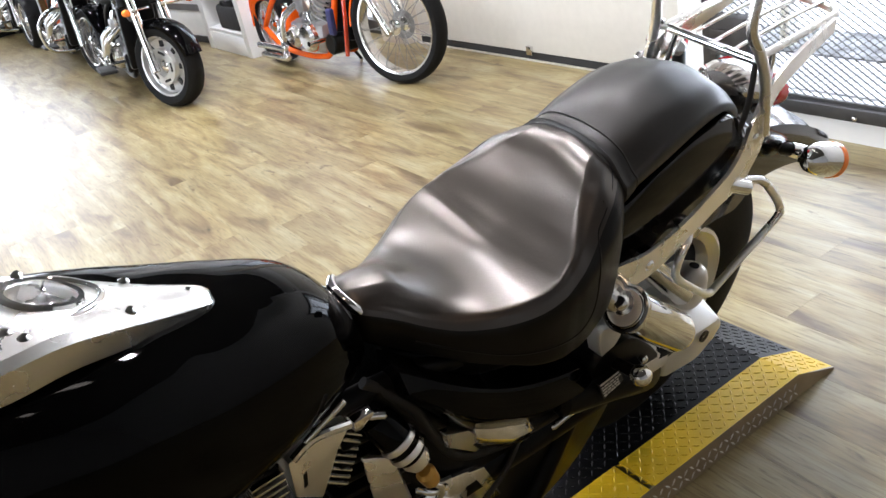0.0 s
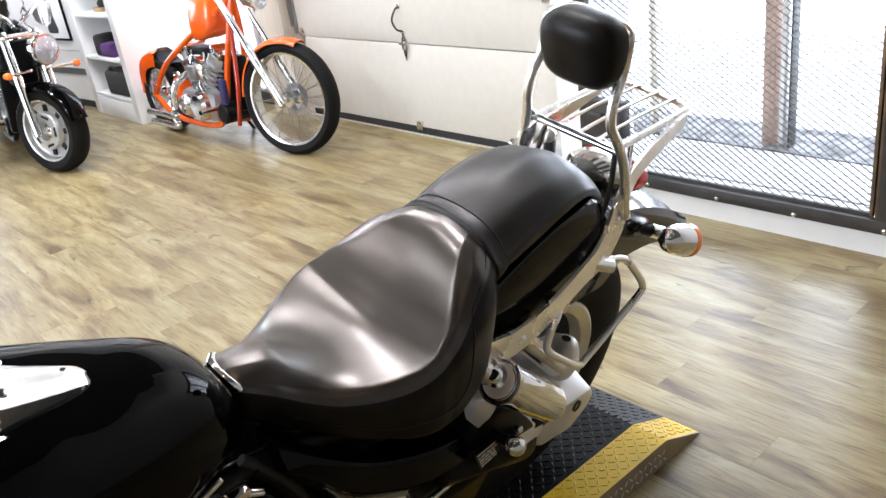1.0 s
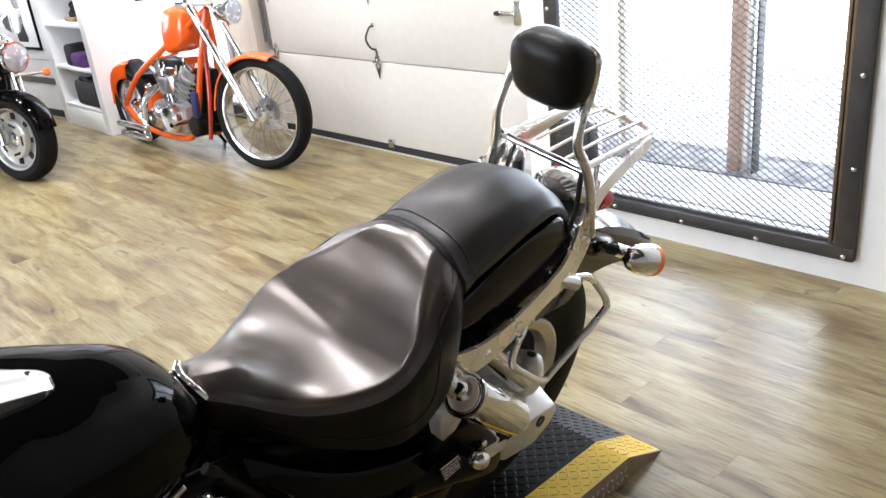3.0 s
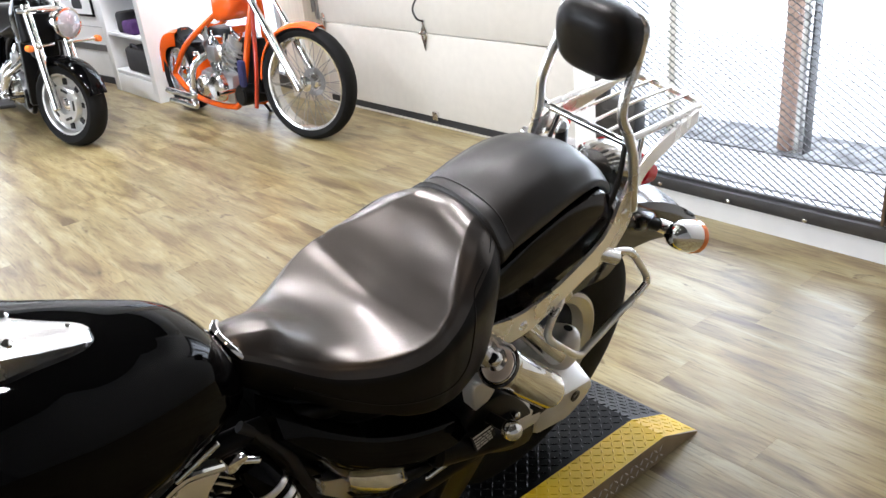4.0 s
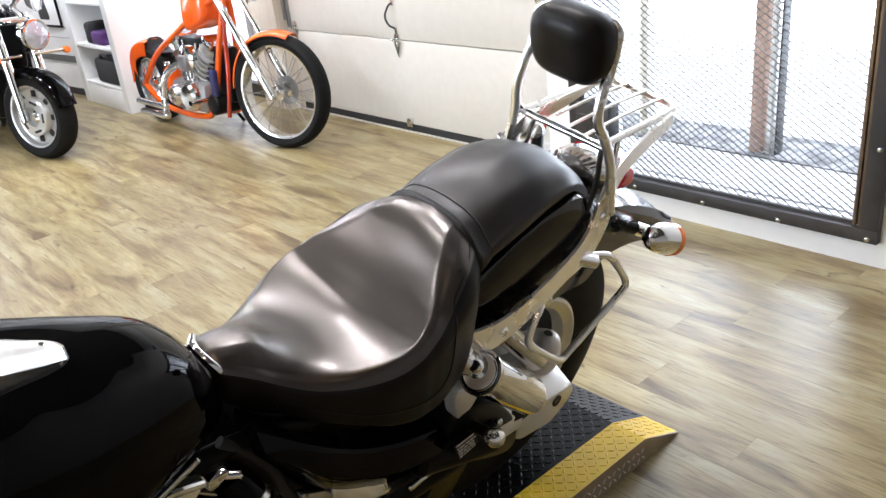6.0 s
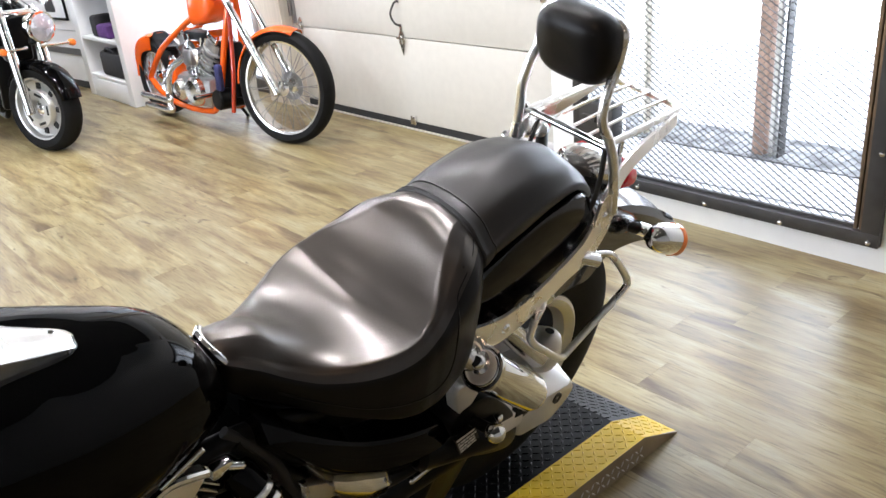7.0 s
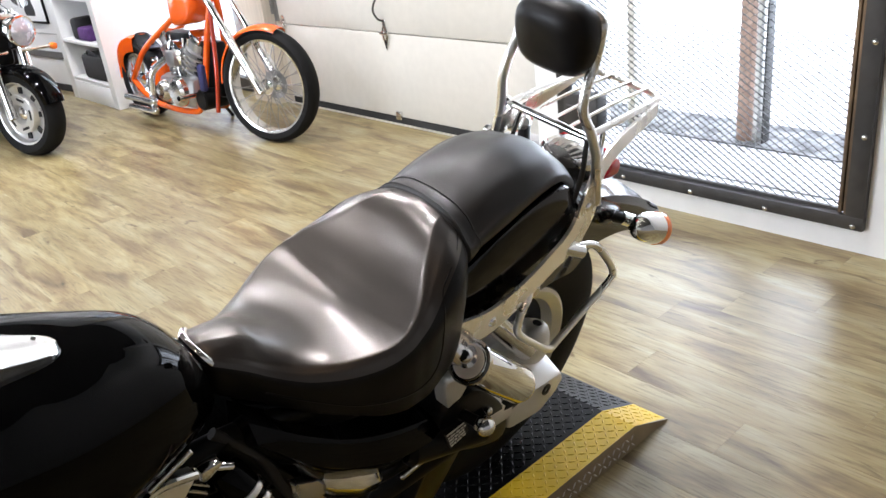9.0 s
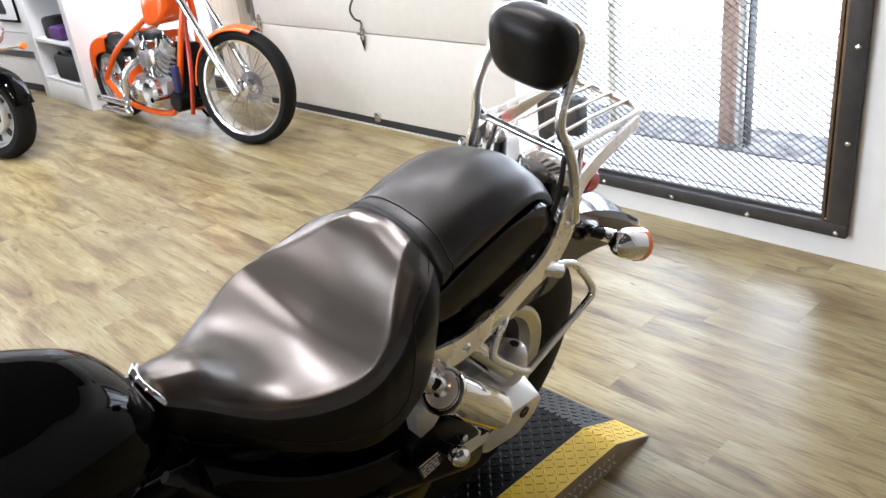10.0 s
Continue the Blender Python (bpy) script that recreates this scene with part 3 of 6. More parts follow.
# the short white partition between the shelf and the parked row, with a framed white sheet
part_m = pose(-6.72, 3.92, 0, 0, 0, 6)
bm = box((-2.30, 0.0, 0.0), (0.0, 0.10, 2.3), 0.004)
bm.transform(part_m)
structure("partition_wall", bm, SHELFWHITE, "white partition wall beside the display shelf", "wall")
for name, z0, z1, deep, mat, label in (("baseboard", 0.0, 0.055, 0.014, DARKCLOTH, "dark grey skirting strip"), ("trim_2", 0.27, 0.325, 0.010, WHEELSILVER, "grey bump rail on the partition"), ("trim_3", 0.465, 0.472, 0.004, CONCRETE, "thin joint strip on the partition")):
    bm = box((-2.30, -deep, z0), (-0.005, -0.0005, z1), 0.002)
    bm.transform(part_m)
    structure(name, bm, mat, label, "trim")
sheet_frame = thing("picture_frame", part_m @ pose(-0.62, -0.002, 0.56), "large white sheet in a thin black frame on the partition", "picture")
part("sheet", box((-0.33, -0.012, 0.008), (0.33, -0.001, 0.74)), SHELFWHITE, sheet_frame, "plain white sheet")
part("dark_shape", lathe([(0, 0.0), (0.085, 0.0), (0.10, 0.03), (0.07, 0.14), (0.095, 0.25), (0.06, 0.36), (0.0, 0.38)], Matrix.Translation((0.06, -0.0125, 0.05)) @ Matrix.Diagonal((1, 0.01, 1, 1)), 20), DARKCLOTH, sheet_frame, "dark shape on the white sheet")
for lo, hi in (((-0.345, -0.018, -0.008), (0.345, 0.0, 0.010)), ((-0.345, -0.018, 0.738), (0.345, 0.0, 0.756)), ((-0.345, -0.018, 0.0105), (-0.327, 0.0, 0.7375)), ((0.327, -0.018, 0.0105), (0.345, 0.0, 0.7375))):
    part("frame_bar", box(lo, hi, 0.003), BLACKPART, sheet_frame, "thin black frame bar")
bag = thing("black_bag", pose(-6.16, 3.915, 0.18), "black padded bag sitting on a white shelf", "bag")
part("bag_body", box((-0.20, -0.08, 0), (0.22, 0.10, 0.19), 0.03), DARKCLOTH, bag)
part("bag_strap", tube([(-0.10, -0.05, 0.16), (-0.05, -0.07, 0.215), (0.06, -0.07, 0.21), (0.11, -0.05, 0.16)], 0.008), DARKCLOTH, bag)
cloth = thing("folded_clothes", pose(-6.24, 3.91, 0.469), "small pile of purple and dark folded clothes on a shelf", "clothes")
part("purple_garment", box((-0.06, -0.07, 0), (0.15, 0.09, 0.10), 0.025), PURPLE, cloth, "purple folded cloth")
part("dark_garment", box((-0.16, -0.07, 0.0), (-0.065, 0.09, 0.16), 0.025), DARKCLOTH, cloth)
carton = thing("carton", pose(-6.12, 3.98, 0.789), "small brown cardboard carton standing on a shelf", "carton")
part("carton_body", box((-0.05, -0.05, 0), (0.08, 0.05, 0.16), 0.003), CARTON, carton)
part("carton_flap", box((-0.05, -0.052, 0.14), (0.08, -0.05, 0.16)), CARTON, carton)
helmet_pose = pose(-6.30, 3.96, 0.789)
cap = thing("black_ornament", helmet_pose, "small dark ornament on a pale foot on a shelf", "ornament")
part("ornament_foot", box((-0.09, -0.05, 0), (0.08, 0.05, 0.03), 0.008), CARTON, cap)
part("ornament_top", lathe([(0, 0.03), (0.035, 0.03), (0.04, 0.06), (0.02, 0.09), (0.028, 0.12), (0, 0.145)], sides=16), DARKCLOTH, cap)

# ---- the low lift platform under the near motorcycle ----
RAMP_X0, RAMP_X1, RAMP_TOP, RAMP_END, RAMP_BEND = -1.42, -0.752, 0.056, 3.146, 3.015
ramp = thing("lift_platform", pose(RAMP_X0 / 2 + RAMP_X1 / 2, RAMP_END, 0), "low black tread-plate bike platform with yellow edge strips", "lift platform")
CX = RAMP_X0 / 2 + RAMP_X1 / 2


def plate(x0, x1, y0, y1, zf, thick):
    bm = bmesh.new()
    top = [bm.verts.new((x, y, zf(y))) for x, y in ((x0, y0), (x1, y0), (x1, y1), (x0, y1))]
    low = [bm.verts.new((v.co.x, v.co.y, max(v.co.z - thick, 0.0))) for v in top]
    bm.faces.new(top)
    bm.faces.new(low[::-1])
    for i in range(4):
        j = (i + 1) % 4
        bm.faces.new((top[i], low[i], low[j], top[j]))
    return bm


def height(y):
    """The platform's top at y measured from its rear edge, sloping down to the floor there."""
    run = RAMP_BEND - RAMP_END
    return RAMP_TOP if y <= run else RAMP_TOP * (1 - (y - run) / -run) + 0.003


STRIP = 0.098
FRONT = -2.3
edge_x = RAMP_X1 - CX
run = RAMP_BEND - RAMP_END
part("deck", plate(-edge_x + STRIP, edge_x - STRIP, FRONT, run, height, 0.006), RAMPBLACK, ramp, "black tread-plate deck", False)
part("tail_slope", plate(-edge_x + STRIP, edge_x - STRIP, run, 0, height, 0.003), RAMPBLACK, ramp, "worn grey-black tail slope", False)
for side in (-1, 1):
    a, b = (edge_x - STRIP, edge_x) if side > 0 else (-edge_x, -edge_x + STRIP)
    for y0, y1 in ((FRONT, -0.62), (-0.605, run)):
        part("edge_strip", plate(a, b, y0, y1, height, 0.006), RAMPYELLOW, ramp, "scuffed yellow edge strip", False)
    part("tail_strip", plate(a, b, run, 0, height, 0.003), RAMPYELLOW, ramp, "scuffed yellow tail strip", False)
    bm = bmesh.new()
    x = side * edge_x
    out = side * 0.006
    pts = [(FRONT, 0), (0, 0), (0, 0.003), (run, RAMP_TOP - 0.001), (FRONT, RAMP_TOP - 0.001)]
    ring_a = [bm.verts.new((x + out * (1 - p[1] / RAMP_TOP) , p[0], p[1])) for p in pts]
    ring_b = [bm.verts.new((x - side * 0.004, p[0], p[1])) for p in pts]
    bm.faces.new(ring_a)
    bm.faces.new(ring_b)
    for i in range(5):
        j = (i + 1) % 5
        bm.faces.new((ring_a[i], ring_a[j], ring_b[j], ring_b[i]))
    part("skirt", bm, RAMPSTEEL, ramp, "bare brownish tread-plate skirt", False)


def lugs(x0, x1, y0, y1, pitch, place, flip):
    """Raised lozenges of the tread plate, alternately turned."""
    verts, faces = [], []
    nx, ny = int((x1 - x0) / pitch), int((y1 - y0) / pitch)
    for i in range(nx):
        for j in range(ny):
            cx, cy = x0 + (i + 0.5) * pitch, y0 + (j + 0.5) * pitch
            a = radians(45 if (i + j) % 2 else -45) + flip
            ux, uy = math.cos(a), math.sin(a)
            n = len(verts)
            for l, w, h in ((-0.0095, 0, 0.0002), (0, -0.0026, 0.0002), (0.0095, 0, 0.0002), (0, 0.0026, 0.0002), (-0.004, 0, 0.0020), (0.004, 0, 0.0020)):
                verts.append(place(cx + ux * l - uy * w, cy + uy * l + ux * w, h))
            faces.extend([tuple(n + k for k in f) for f in ((0, 1, 4), (1, 5, 4), (1, 2, 5), (2, 3, 5), (3, 4, 5), (3, 0, 4))])
    return verts, faces


def lug_part(name, region, mat, label):
    verts, faces = region
    mesh = bpy.data.meshes.new(name)
    mesh.from_pydata(verts, [], faces)
    mesh.materials.append(mat)
    ob = new(name, mesh)
    ob.parent = ramp
    return tagged(ob, label, kind="stuff")


lug_part("deck_relief", lugs(-edge_x + STRIP, edge_x - STRIP, -1.6, 0.0, 0.0185, lambda x, y, h: (x, y, height(y) + h), 0.0), RAMPBLACK, "raised black tread lugs")
lug_part("strip_relief", lugs(edge_x - STRIP, edge_x, -1.6, 0.0, 0.0185, lambda x, y, h: (x, y, height(y) + h), 0.0), RAMPYELLOW, "raised yellow tread lugs")
lug_part("skirt_relief", lugs(-1.6, run, 0.004, RAMP_TOP, 0.0185, lambda x, y, h: (edge_x + 0.006 * (1 - y / RAMP_TOP) + h, x, y), 0.0), ALLOY, "bright raised skirt lugs")

# ---- the near motorcycle: r runs to the rear, n to its left side, k up, from the nose of its seat ----
HEADING, LEAN = radians(3.0), radians(15.0)
REAR = Vector((-math.sin(HEADING), math.cos(HEADING), 0))
LEVEL = Vector((math.cos(HEADING), math.sin(HEADING), 0))
LEFT = LEVEL * math.cos(LEAN) - Vector((0, 0, 1)) * math.sin(LEAN)
UP = LEVEL * math.sin(LEAN) + Vector((0, 0, 1)) * math.cos(LEAN)
NOSE = Vector((-0.675, 1.987, 0.842))
BASE_R, BASE_K = 0.70, -0.812


def q(r, n, k):
    return Vector((n, r - BASE_R, k - BASE_K))


turn = Matrix((LEFT, REAR, UP)).transposed().to_4x4()
SIZE = 1.08
FOOT = Vector((0.215, 1.65, 1.335)) + (NOSE + REAR * BASE_R + UP * BASE_K - Vector((0.215, 1.65, 1.335))) * SIZE
bike = thing("motorcycle", Matrix.Translation(FOOT) @ turn @ Matrix.Scale(SIZE, 4),
             "black cruiser motorcycle with chrome rack and backrest, on the platform", "motorcycle")


def seat_form(rows, steps, floor_drop=0.0):
    """A cushion lofted over stations: r, half width, bottom, side, shoulder, half-way and middle heights."""
    bm, rings = bmesh.new(), []
    for r, w, kb, ks, ke, km, kc in smooth_rows(rows, steps):
        half = [(0.0, kb), (0.80 * w, kb), (0.97 * w, kb + 0.25 * (ks - kb)), (1.0 * w, ks), (0.985 * w, ks + 0.68 * (ke - ks)), (0.905 * w, ke), (0.68 * w, 0.32 * ke + 0.68 * km), (0.42 * w, km), (0.18 * w, 0.25 * km + 0.75 * kc)]
        ring = [q(r, n, k) for n, k in half] + [q(r, 0, kc)] + [q(r, -n, k) for n, k in half[:0:-1]]
        rings.append(spline(ring, 3, True))
    return skin(bm, rings)


def rider_section(row):
    """Half of the rider seat's section, from its underside round the flank and over the ridge to the middle."""
    r, wo, kb, ks, wr, kr, km, kc = row
    return [(0.0, kb), (0.78 * wo, kb), (0.95 * wo, kb + 0.010), (0.992 * wo, kb + 0.32 * (ks - kb)), (wo, ks),
            (wr + 0.86 * (wo - wr), kr - 0.50 * (kr - ks)), (wr + 0.45 * (wo - wr), kr - 0.19 * (kr - ks)), (wr + 0.22 * (wo - wr), kr - 0.085 * (kr - ks)),
            (wr, kr), (0.91 * wr, kr + 0.22 * (km - kr)), (0.70 * wr, km + 0.38 * (kr - km)), (0.42 * wr, km), (0.18 * wr, 0.3 * km + 0.7 * kc)]


# r, half width, underside, flank height, ridge half width, ridge, half-way and middle heights
RIDER = [
    (-0.012, 0.020, -0.060, -0.045, 0.013, -0.028, -0.022, -0.020),
    (0.000, 0.042, -0.078, -0.048, 0.028, -0.017, -0.008, -0.006),
    (0.035, 0.063, -0.098, -0.066, 0.045, -0.030, -0.011, -0.008),
    (0.060, 0.079, -0.112, -0.080, 0.057, -0.044, -0.018, -0.013),
    (0.080, 0.093, -0.122, -0.090, 0.068, -0.052, -0.031, -0.026),
    (0.100, 0.107, -0.132, -0.097, 0.081, -0.057, -0.042, -0.038),
    (0.125, 0.122, -0.142, -0.101, 0.096, -0.058, -0.051, -0.049),
    (0.150, 0.136, -0.151, -0.102, 0.111, -0.056, -0.056, -0.056),
    (0.180, 0.150, -0.163, -0.099, 0.127, -0.050, -0.057, -0.059),
    (0.205, 0.157, -0.171, -0.094, 0.136, -0.044, -0.055, -0.059),
    (0.228, 0.160, -0.177, -0.088, 0.138, -0.037, -0.049, -0.054),
    (0.240, 0.160, -0.179, -0.084, 0.136, -0.032, -0.043, -0.047),
    (0.252, 0.159, -0.181, -0.080, 0.132, -0.027, -0.036, -0.039),
    (0.268, 0.158, -0.183, -0.074, 0.126, -0.018, -0.028, -0.031),
    (0.288, 0.155, -0.183, -0.066, 0.112, -0.007, -0.016, -0.019),
    (0.311, 0.150, -0.180, -0.058, 0.094, 0.009, 0.001, -0.001),
    (0.335, 0.145, -0.174, -0.050, 0.077, 0.027, 0.025, 0.024),
    (0.356, 0.138, -0.160, -0.042, 0.064, 0.038, 0.040, 0.0405),
    (0.373, 0.127, -0.130, -0.036, 0.056, 0.0425, 0.046, 0.0475),
    (0.386, 0.116, -0.085, -0.030, 0.052, 0.0430, 0.0475, 0.0495),
    (0.393, 0.109, -0.055, -0.024, 0.050, 0.0415, 0.0470, 0.0495),
    (0.397, 0.102, -0.045, -0.022, 0.047, 0.0360, 0.0410, 0.0435)]


def rider_rings(steps):
    rings = []
    for row in smooth_rows(RIDER, steps):
        half, r = rider_section(row), row[0]
        off = 0.007 * math.sin(math.pi * max(0.0, r) / 0.4)
        rings.append(spline([q(r, n + off, k) for n, k in half] + [q(r, off, row[7])] + [q(r, -n + off, k) for n, k in half[:0:-1]], 5, True))
    return rings


def flank(r, k):
    """The half width of the rider seat's outside at r and height k."""
    row = min(smooth_rows(RIDER, 12), key=lambda item: abs(item[0] - r))
    side = [p for p in rider_section(row)[2:9]]
    for (n0, k0), (n1, k1) in zip(side, side[1:]):
        if min(k0, k1) <= k <= max(k0, k1) and k0 != k1:
            return n0 + (n1 - n0) * (k - k0) / (k1 - k0)
    return row[1]


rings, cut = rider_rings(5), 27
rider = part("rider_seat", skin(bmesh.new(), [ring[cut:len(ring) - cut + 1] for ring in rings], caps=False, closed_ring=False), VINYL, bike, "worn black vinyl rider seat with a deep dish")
# the flank is split off in duller vinyl that stands in for shade
part("seat_skirt", skin(bmesh.new(), [ring[len(ring) - cut:] + ring[:cut + 1] for ring in rings], caps=False, closed_ring=False), MATTEVINYL, rider, "seat flank below the stitching, in vinyl dulled for shade")
STITCH = [(0.392, 0.026), (0.370, 0.018), (0.340, 0.006), (0.314, -0.010), (0.300, -0.034), (0.294, -0.062), (0.293, -0.094), (0.284, -0.118), (0.262, -0.131), (0.232, -0.130), (0.190, -0.124), (0.150, -0.118), (0.115, -0.106), (0.080, -0.092), (0.050, -0.078)]
for side in (-1, 1):
    part("side_seam", tube([q(r, side * (flank(r, k) + 0.0006) + 0.007 * math.sin(math.pi * r / 0.4), k) for r, k in STITCH], 0.0015, sides=6, steps=5), MATTEVINYL, bike, "raised stitched seam")
PILLION = [
    (0.3945, 0.1035, -0.020, -0.012, 0.0100, 0.0430, 0.0470),
    (0.3975, 0.1070, -0.018, -0.010, 0.0155, 0.0490, 0.0535),
    (0.407, 0.1070, -0.014, -0.006, 0.0155, 0.0495, 0.0540),
    (0.418, 0.1060, -0.008, 0.000, 0.0185, 0.0510, 0.0555),
    (0.424, 0.1050, -0.004, 0.003, 0.0200, 0.0525, 0.0570),
    (0.480, 0.105, 0.008, 0.022, 0.042, 0.071, 0.079),
    (0.560, 0.103, 0.032, 0.042, 0.057, 0.080, 0.089),
    (0.630, 0.093, 0.030, 0.037, 0.050, 0.068, 0.0765),
    (0.690, 0.076, -0.010, 0.000, 0.014, 0.032, 0.038),
    (0.735, 0.056, -0.055, -0.044, -0.026, -0.010, -0.005),
    (0.752, 0.034, -0.066, -0.056, -0.048, -0.040, -0.037)]
part("pillion_seat", seat_form(PILLION, 6), PILLIONVINYL, bike, "matte black vinyl pillion seat with a piped front seam")


def seam_across(r, lift):
    """A line over the top of the pillion cushion, from side to side at r."""
    w, kb, ks, ke, km, kc = min(smooth_rows(PILLION, 12), key=lambda row: abs(row[0] - r))[1:]
    half = [(0.975 * w, kb + 0.25 * (ks - kb)), (w, ks), (0.985 * w, ks + 0.68 * (ke - ks)), (0.905 * w, ke), (0.68 * w, 0.32 * ke + 0.68 * km), (0.42 * w, km), (0.18 * w, 0.25 * km + 0.75 * kc)]
    line = half + [(0, kc)] + [(-n, k) for n, k in half[::-1]]
    return [q(r, n * (1 + lift / 0.11), k + lift) for n, k in line]


part("seam_groove", tube(seam_across(0.394, -0.0005), 0.0032, sides=8), BLACKRUBBER, bike, "dark seam between the cushions")
part("seat_piping", tube(seam_across(0.421, 0.0003), 0.0014, sides=6), PILLIONVINYL, bike)
part("seat_piping", tube(seam_across(0.398, 0.0003), 0.0012, sides=6), PILLIONVINYL, bike)
part("seat_nose_trim", tube([q(0.000, -0.026, -0.012), q(-0.009, -0.012, -0.008), q(-0.011, 0.004, -0.010), q(-0.006, 0.022, -0.018), q(0.004, 0.034, -0.030)], 0.007, flat=0.8), CHROME, bike, "bright chrome trim at the seat nose")
part("seat_base", seat_form([
    (0.02, 0.05, -0.14, -0.12, -0.10, -0.09, -0.09), (0.12, 0.10, -0.18, -0.15, -0.125, -0.12, -0.12), (0.25, 0.13, -0.19, -0.16, -0.125, -0.12, -0.12),
    (0.36, 0.115, -0.17, -0.13, -0.09, -0.08, -0.08), (0.40, 0.10, -0.12, -0.09, -0.06, -0.05, -0.05)], 5), BLACKPART, bike)


# fuel tank and console
def tank_form(rows, steps):
    bm, rings = bmesh.new(), []
    for r, w, kt, kb in smooth_rows(rows, steps):
        h = kt - kb
        half = [(0.55 * w, kb), (0.88 * w, kb + 0.06 * h), (1.0 * w, kb + 0.24 * h), (0.975 * w, kb + 0.475 * h), (0.88 * w, kb + 0.715 * h), (0.675 * w, kb + 0.895 * h), (0.35 * w, kb + 0.977 * h)]
        rings.append(spline([q(r, 0, kb)] + [q(r, n, k) for n, k in half] + [q(r, 0, kt)] + [q(r, -n, k) for n, k in half[::-1]], 4, True))
    return skin(bm, rings)


part("fuel_tank", tank_form([
    (-0.80, 0.03, 0.06, 0.0), (-0.77, 0.09, 0.12, -0.03), (-0.68, 0.135, 0.17, -0.07), (-0.55, 0.160, 0.195, -0.085), (-0.42, 0.168, 0.180, -0.085), (-0.32, 0.166, 0.146, -0.085),
    (-0.25, 0.155, 0.120, -0.085), (-0.20, 0.143, 0.099, -0.085), (-0.13, 0.121, 0.073, -0.085), (-0.06, 0.092, 0.044, -0.085), (-0.022, 0.066, 0.004, -0.086), (-0.002, 0.038, -0.045, -0.088)], 7),
    PAINT, bike, "gloss black teardrop fuel tank")
bm, rings = bmesh.new(), []
for r, w, k, d, side in smooth_rows([(-0.163, 0.008, 0.090, 0.0, 0.014), (-0.174, 0.020, 0.097, 0.003, 0.020), (-0.22, 0.037, 0.118, 0.005, 0.027), (-0.27, 0.057, 0.144, 0.006, 0.036), (-0.32, 0.078, 0.168, 0.006, 0.040), (-0.38, 0.094, 0.180, 0.008, 0.042), (-0.46, 0.105, 0.198, 0.010, 0.042), (-0.56, 0.105, 0.204, 0.010, 0.04), (-0.66, 0.080, 0.190, 0.01, 0.03), (-0.70, 0.03, 0.18, 0.006, 0.02)], 5):
    rings.append([q(r, n + 0.010, kk + 0.2 * (n + 0.010)) for n, kk in ((-w, k - side), (-w - 0.002, k - 0.010), (-w + 0.006, k - 0.001), (-0.5 * w, k + d * 0.6), (0, k + d), (0.5 * w, k + d * 0.6), (w - 0.006, k - 0.001), (w + 0.002, k - 0.010), (w, k - side))])
console = part("console", skin(bm, rings), SATINCHROME, bike, "long chrome bar drawn for the highlight along the tank with a round gauge")
face = Matrix.Translation(q(-0.312, 0.004, 0.163)) @ Euler((radians(-25), radians(-11), 0)).to_matrix().to_4x4()
bezel = part("gauge_bezel", lathe([(0.024, 0.0), (0.036, -0.004), (0.0385, 0.005), (0.036, 0.009), (0.031, 0.009), (0.029, 0.005), (0.0, 0.005)], face, 40), CHROME, console, "chrome gauge bezel")
part("gauge_face", lathe([(0.0, 0.0058), (0.0285, 0.0058)], face, 36), STICKER, bezel, "pale dial face")
part("gauge_glass", lathe([(0.030, 0.0085), (0.022, 0.013), (0.011, 0.0153), (0.0, 0.016)], face, 36), CLEAR, bezel, "domed gauge glass")
bm = bmesh.new()
for k in range(9):
    a = radians(-120 + 30 * k)
    add_box(bm, (-0.0008, 0.020, 0.0068), (0.0008, 0.0265, 0.0074), 0, face @ Matrix.Rotation(a, 4, "Z"))
add_box(bm, (-0.0009, -0.004, 0.0078), (0.0009, 0.021, 0.0084), 0, face @ Matrix.Rotation(radians(70), 4, "Z"))
part("dial_marks", bm, INK, bezel)
for r, n, k in ((-0.186, 0.012, 0.103), (-0.252, 0.048, 0.143), (-0.342, 0.074, 0.187), (-0.352, 0.058, 0.187), (-0.318, -0.050, 0.160), (-0.235, -0.020, 0.124)):
    part("console_bolt", rod(q(r, n, k - 0.006), q(r + 0.002, n, k + 0.0055), 0.0058, 0.0058, 12, 0.003), CHROME, console)
ridge = [q(-0.385, 0.085, 0.200), q(-0.345, 0.056, 0.184), q(-0.29, 0.046, 0.166), q(-0.262, 0.006, 0.147), q(-0.29, -0.036, 0.150), q(-0.345, -0.046, 0.166), q(-0.385, -0.070, 0.170)]
part("console_ridge", tube(ridge, 0.004, sides=10), CHROME, console)

# side cover, frame tubes and machinery below the seat
bm, rings = bmesh.new(), []
for r, top, low, n in smooth_rows([(0.005, -0.078, -0.135, 0.112), (0.08, -0.140, -0.235, 0.134), (0.155, -0.195, -0.292, 0.142), (0.24, -0.236, -0.330, 0.146), (0.33, -0.270, -0.338, 0.142)], 5):
    rings.append([q(r, nn, kk) for nn, kk in ((n - 0.06, top), (n - 0.012, top - 0.004), (n, top - 0.02), (n + 0.006, 0.5 * (top + low)), (n - 0.01, low + 0.012), (n - 0.03, low), (n - 0.06, low))])
part("side_cover", skin(bm, rings), PAINT, bike, "gloss black side cover")
bm = bmesh.new()
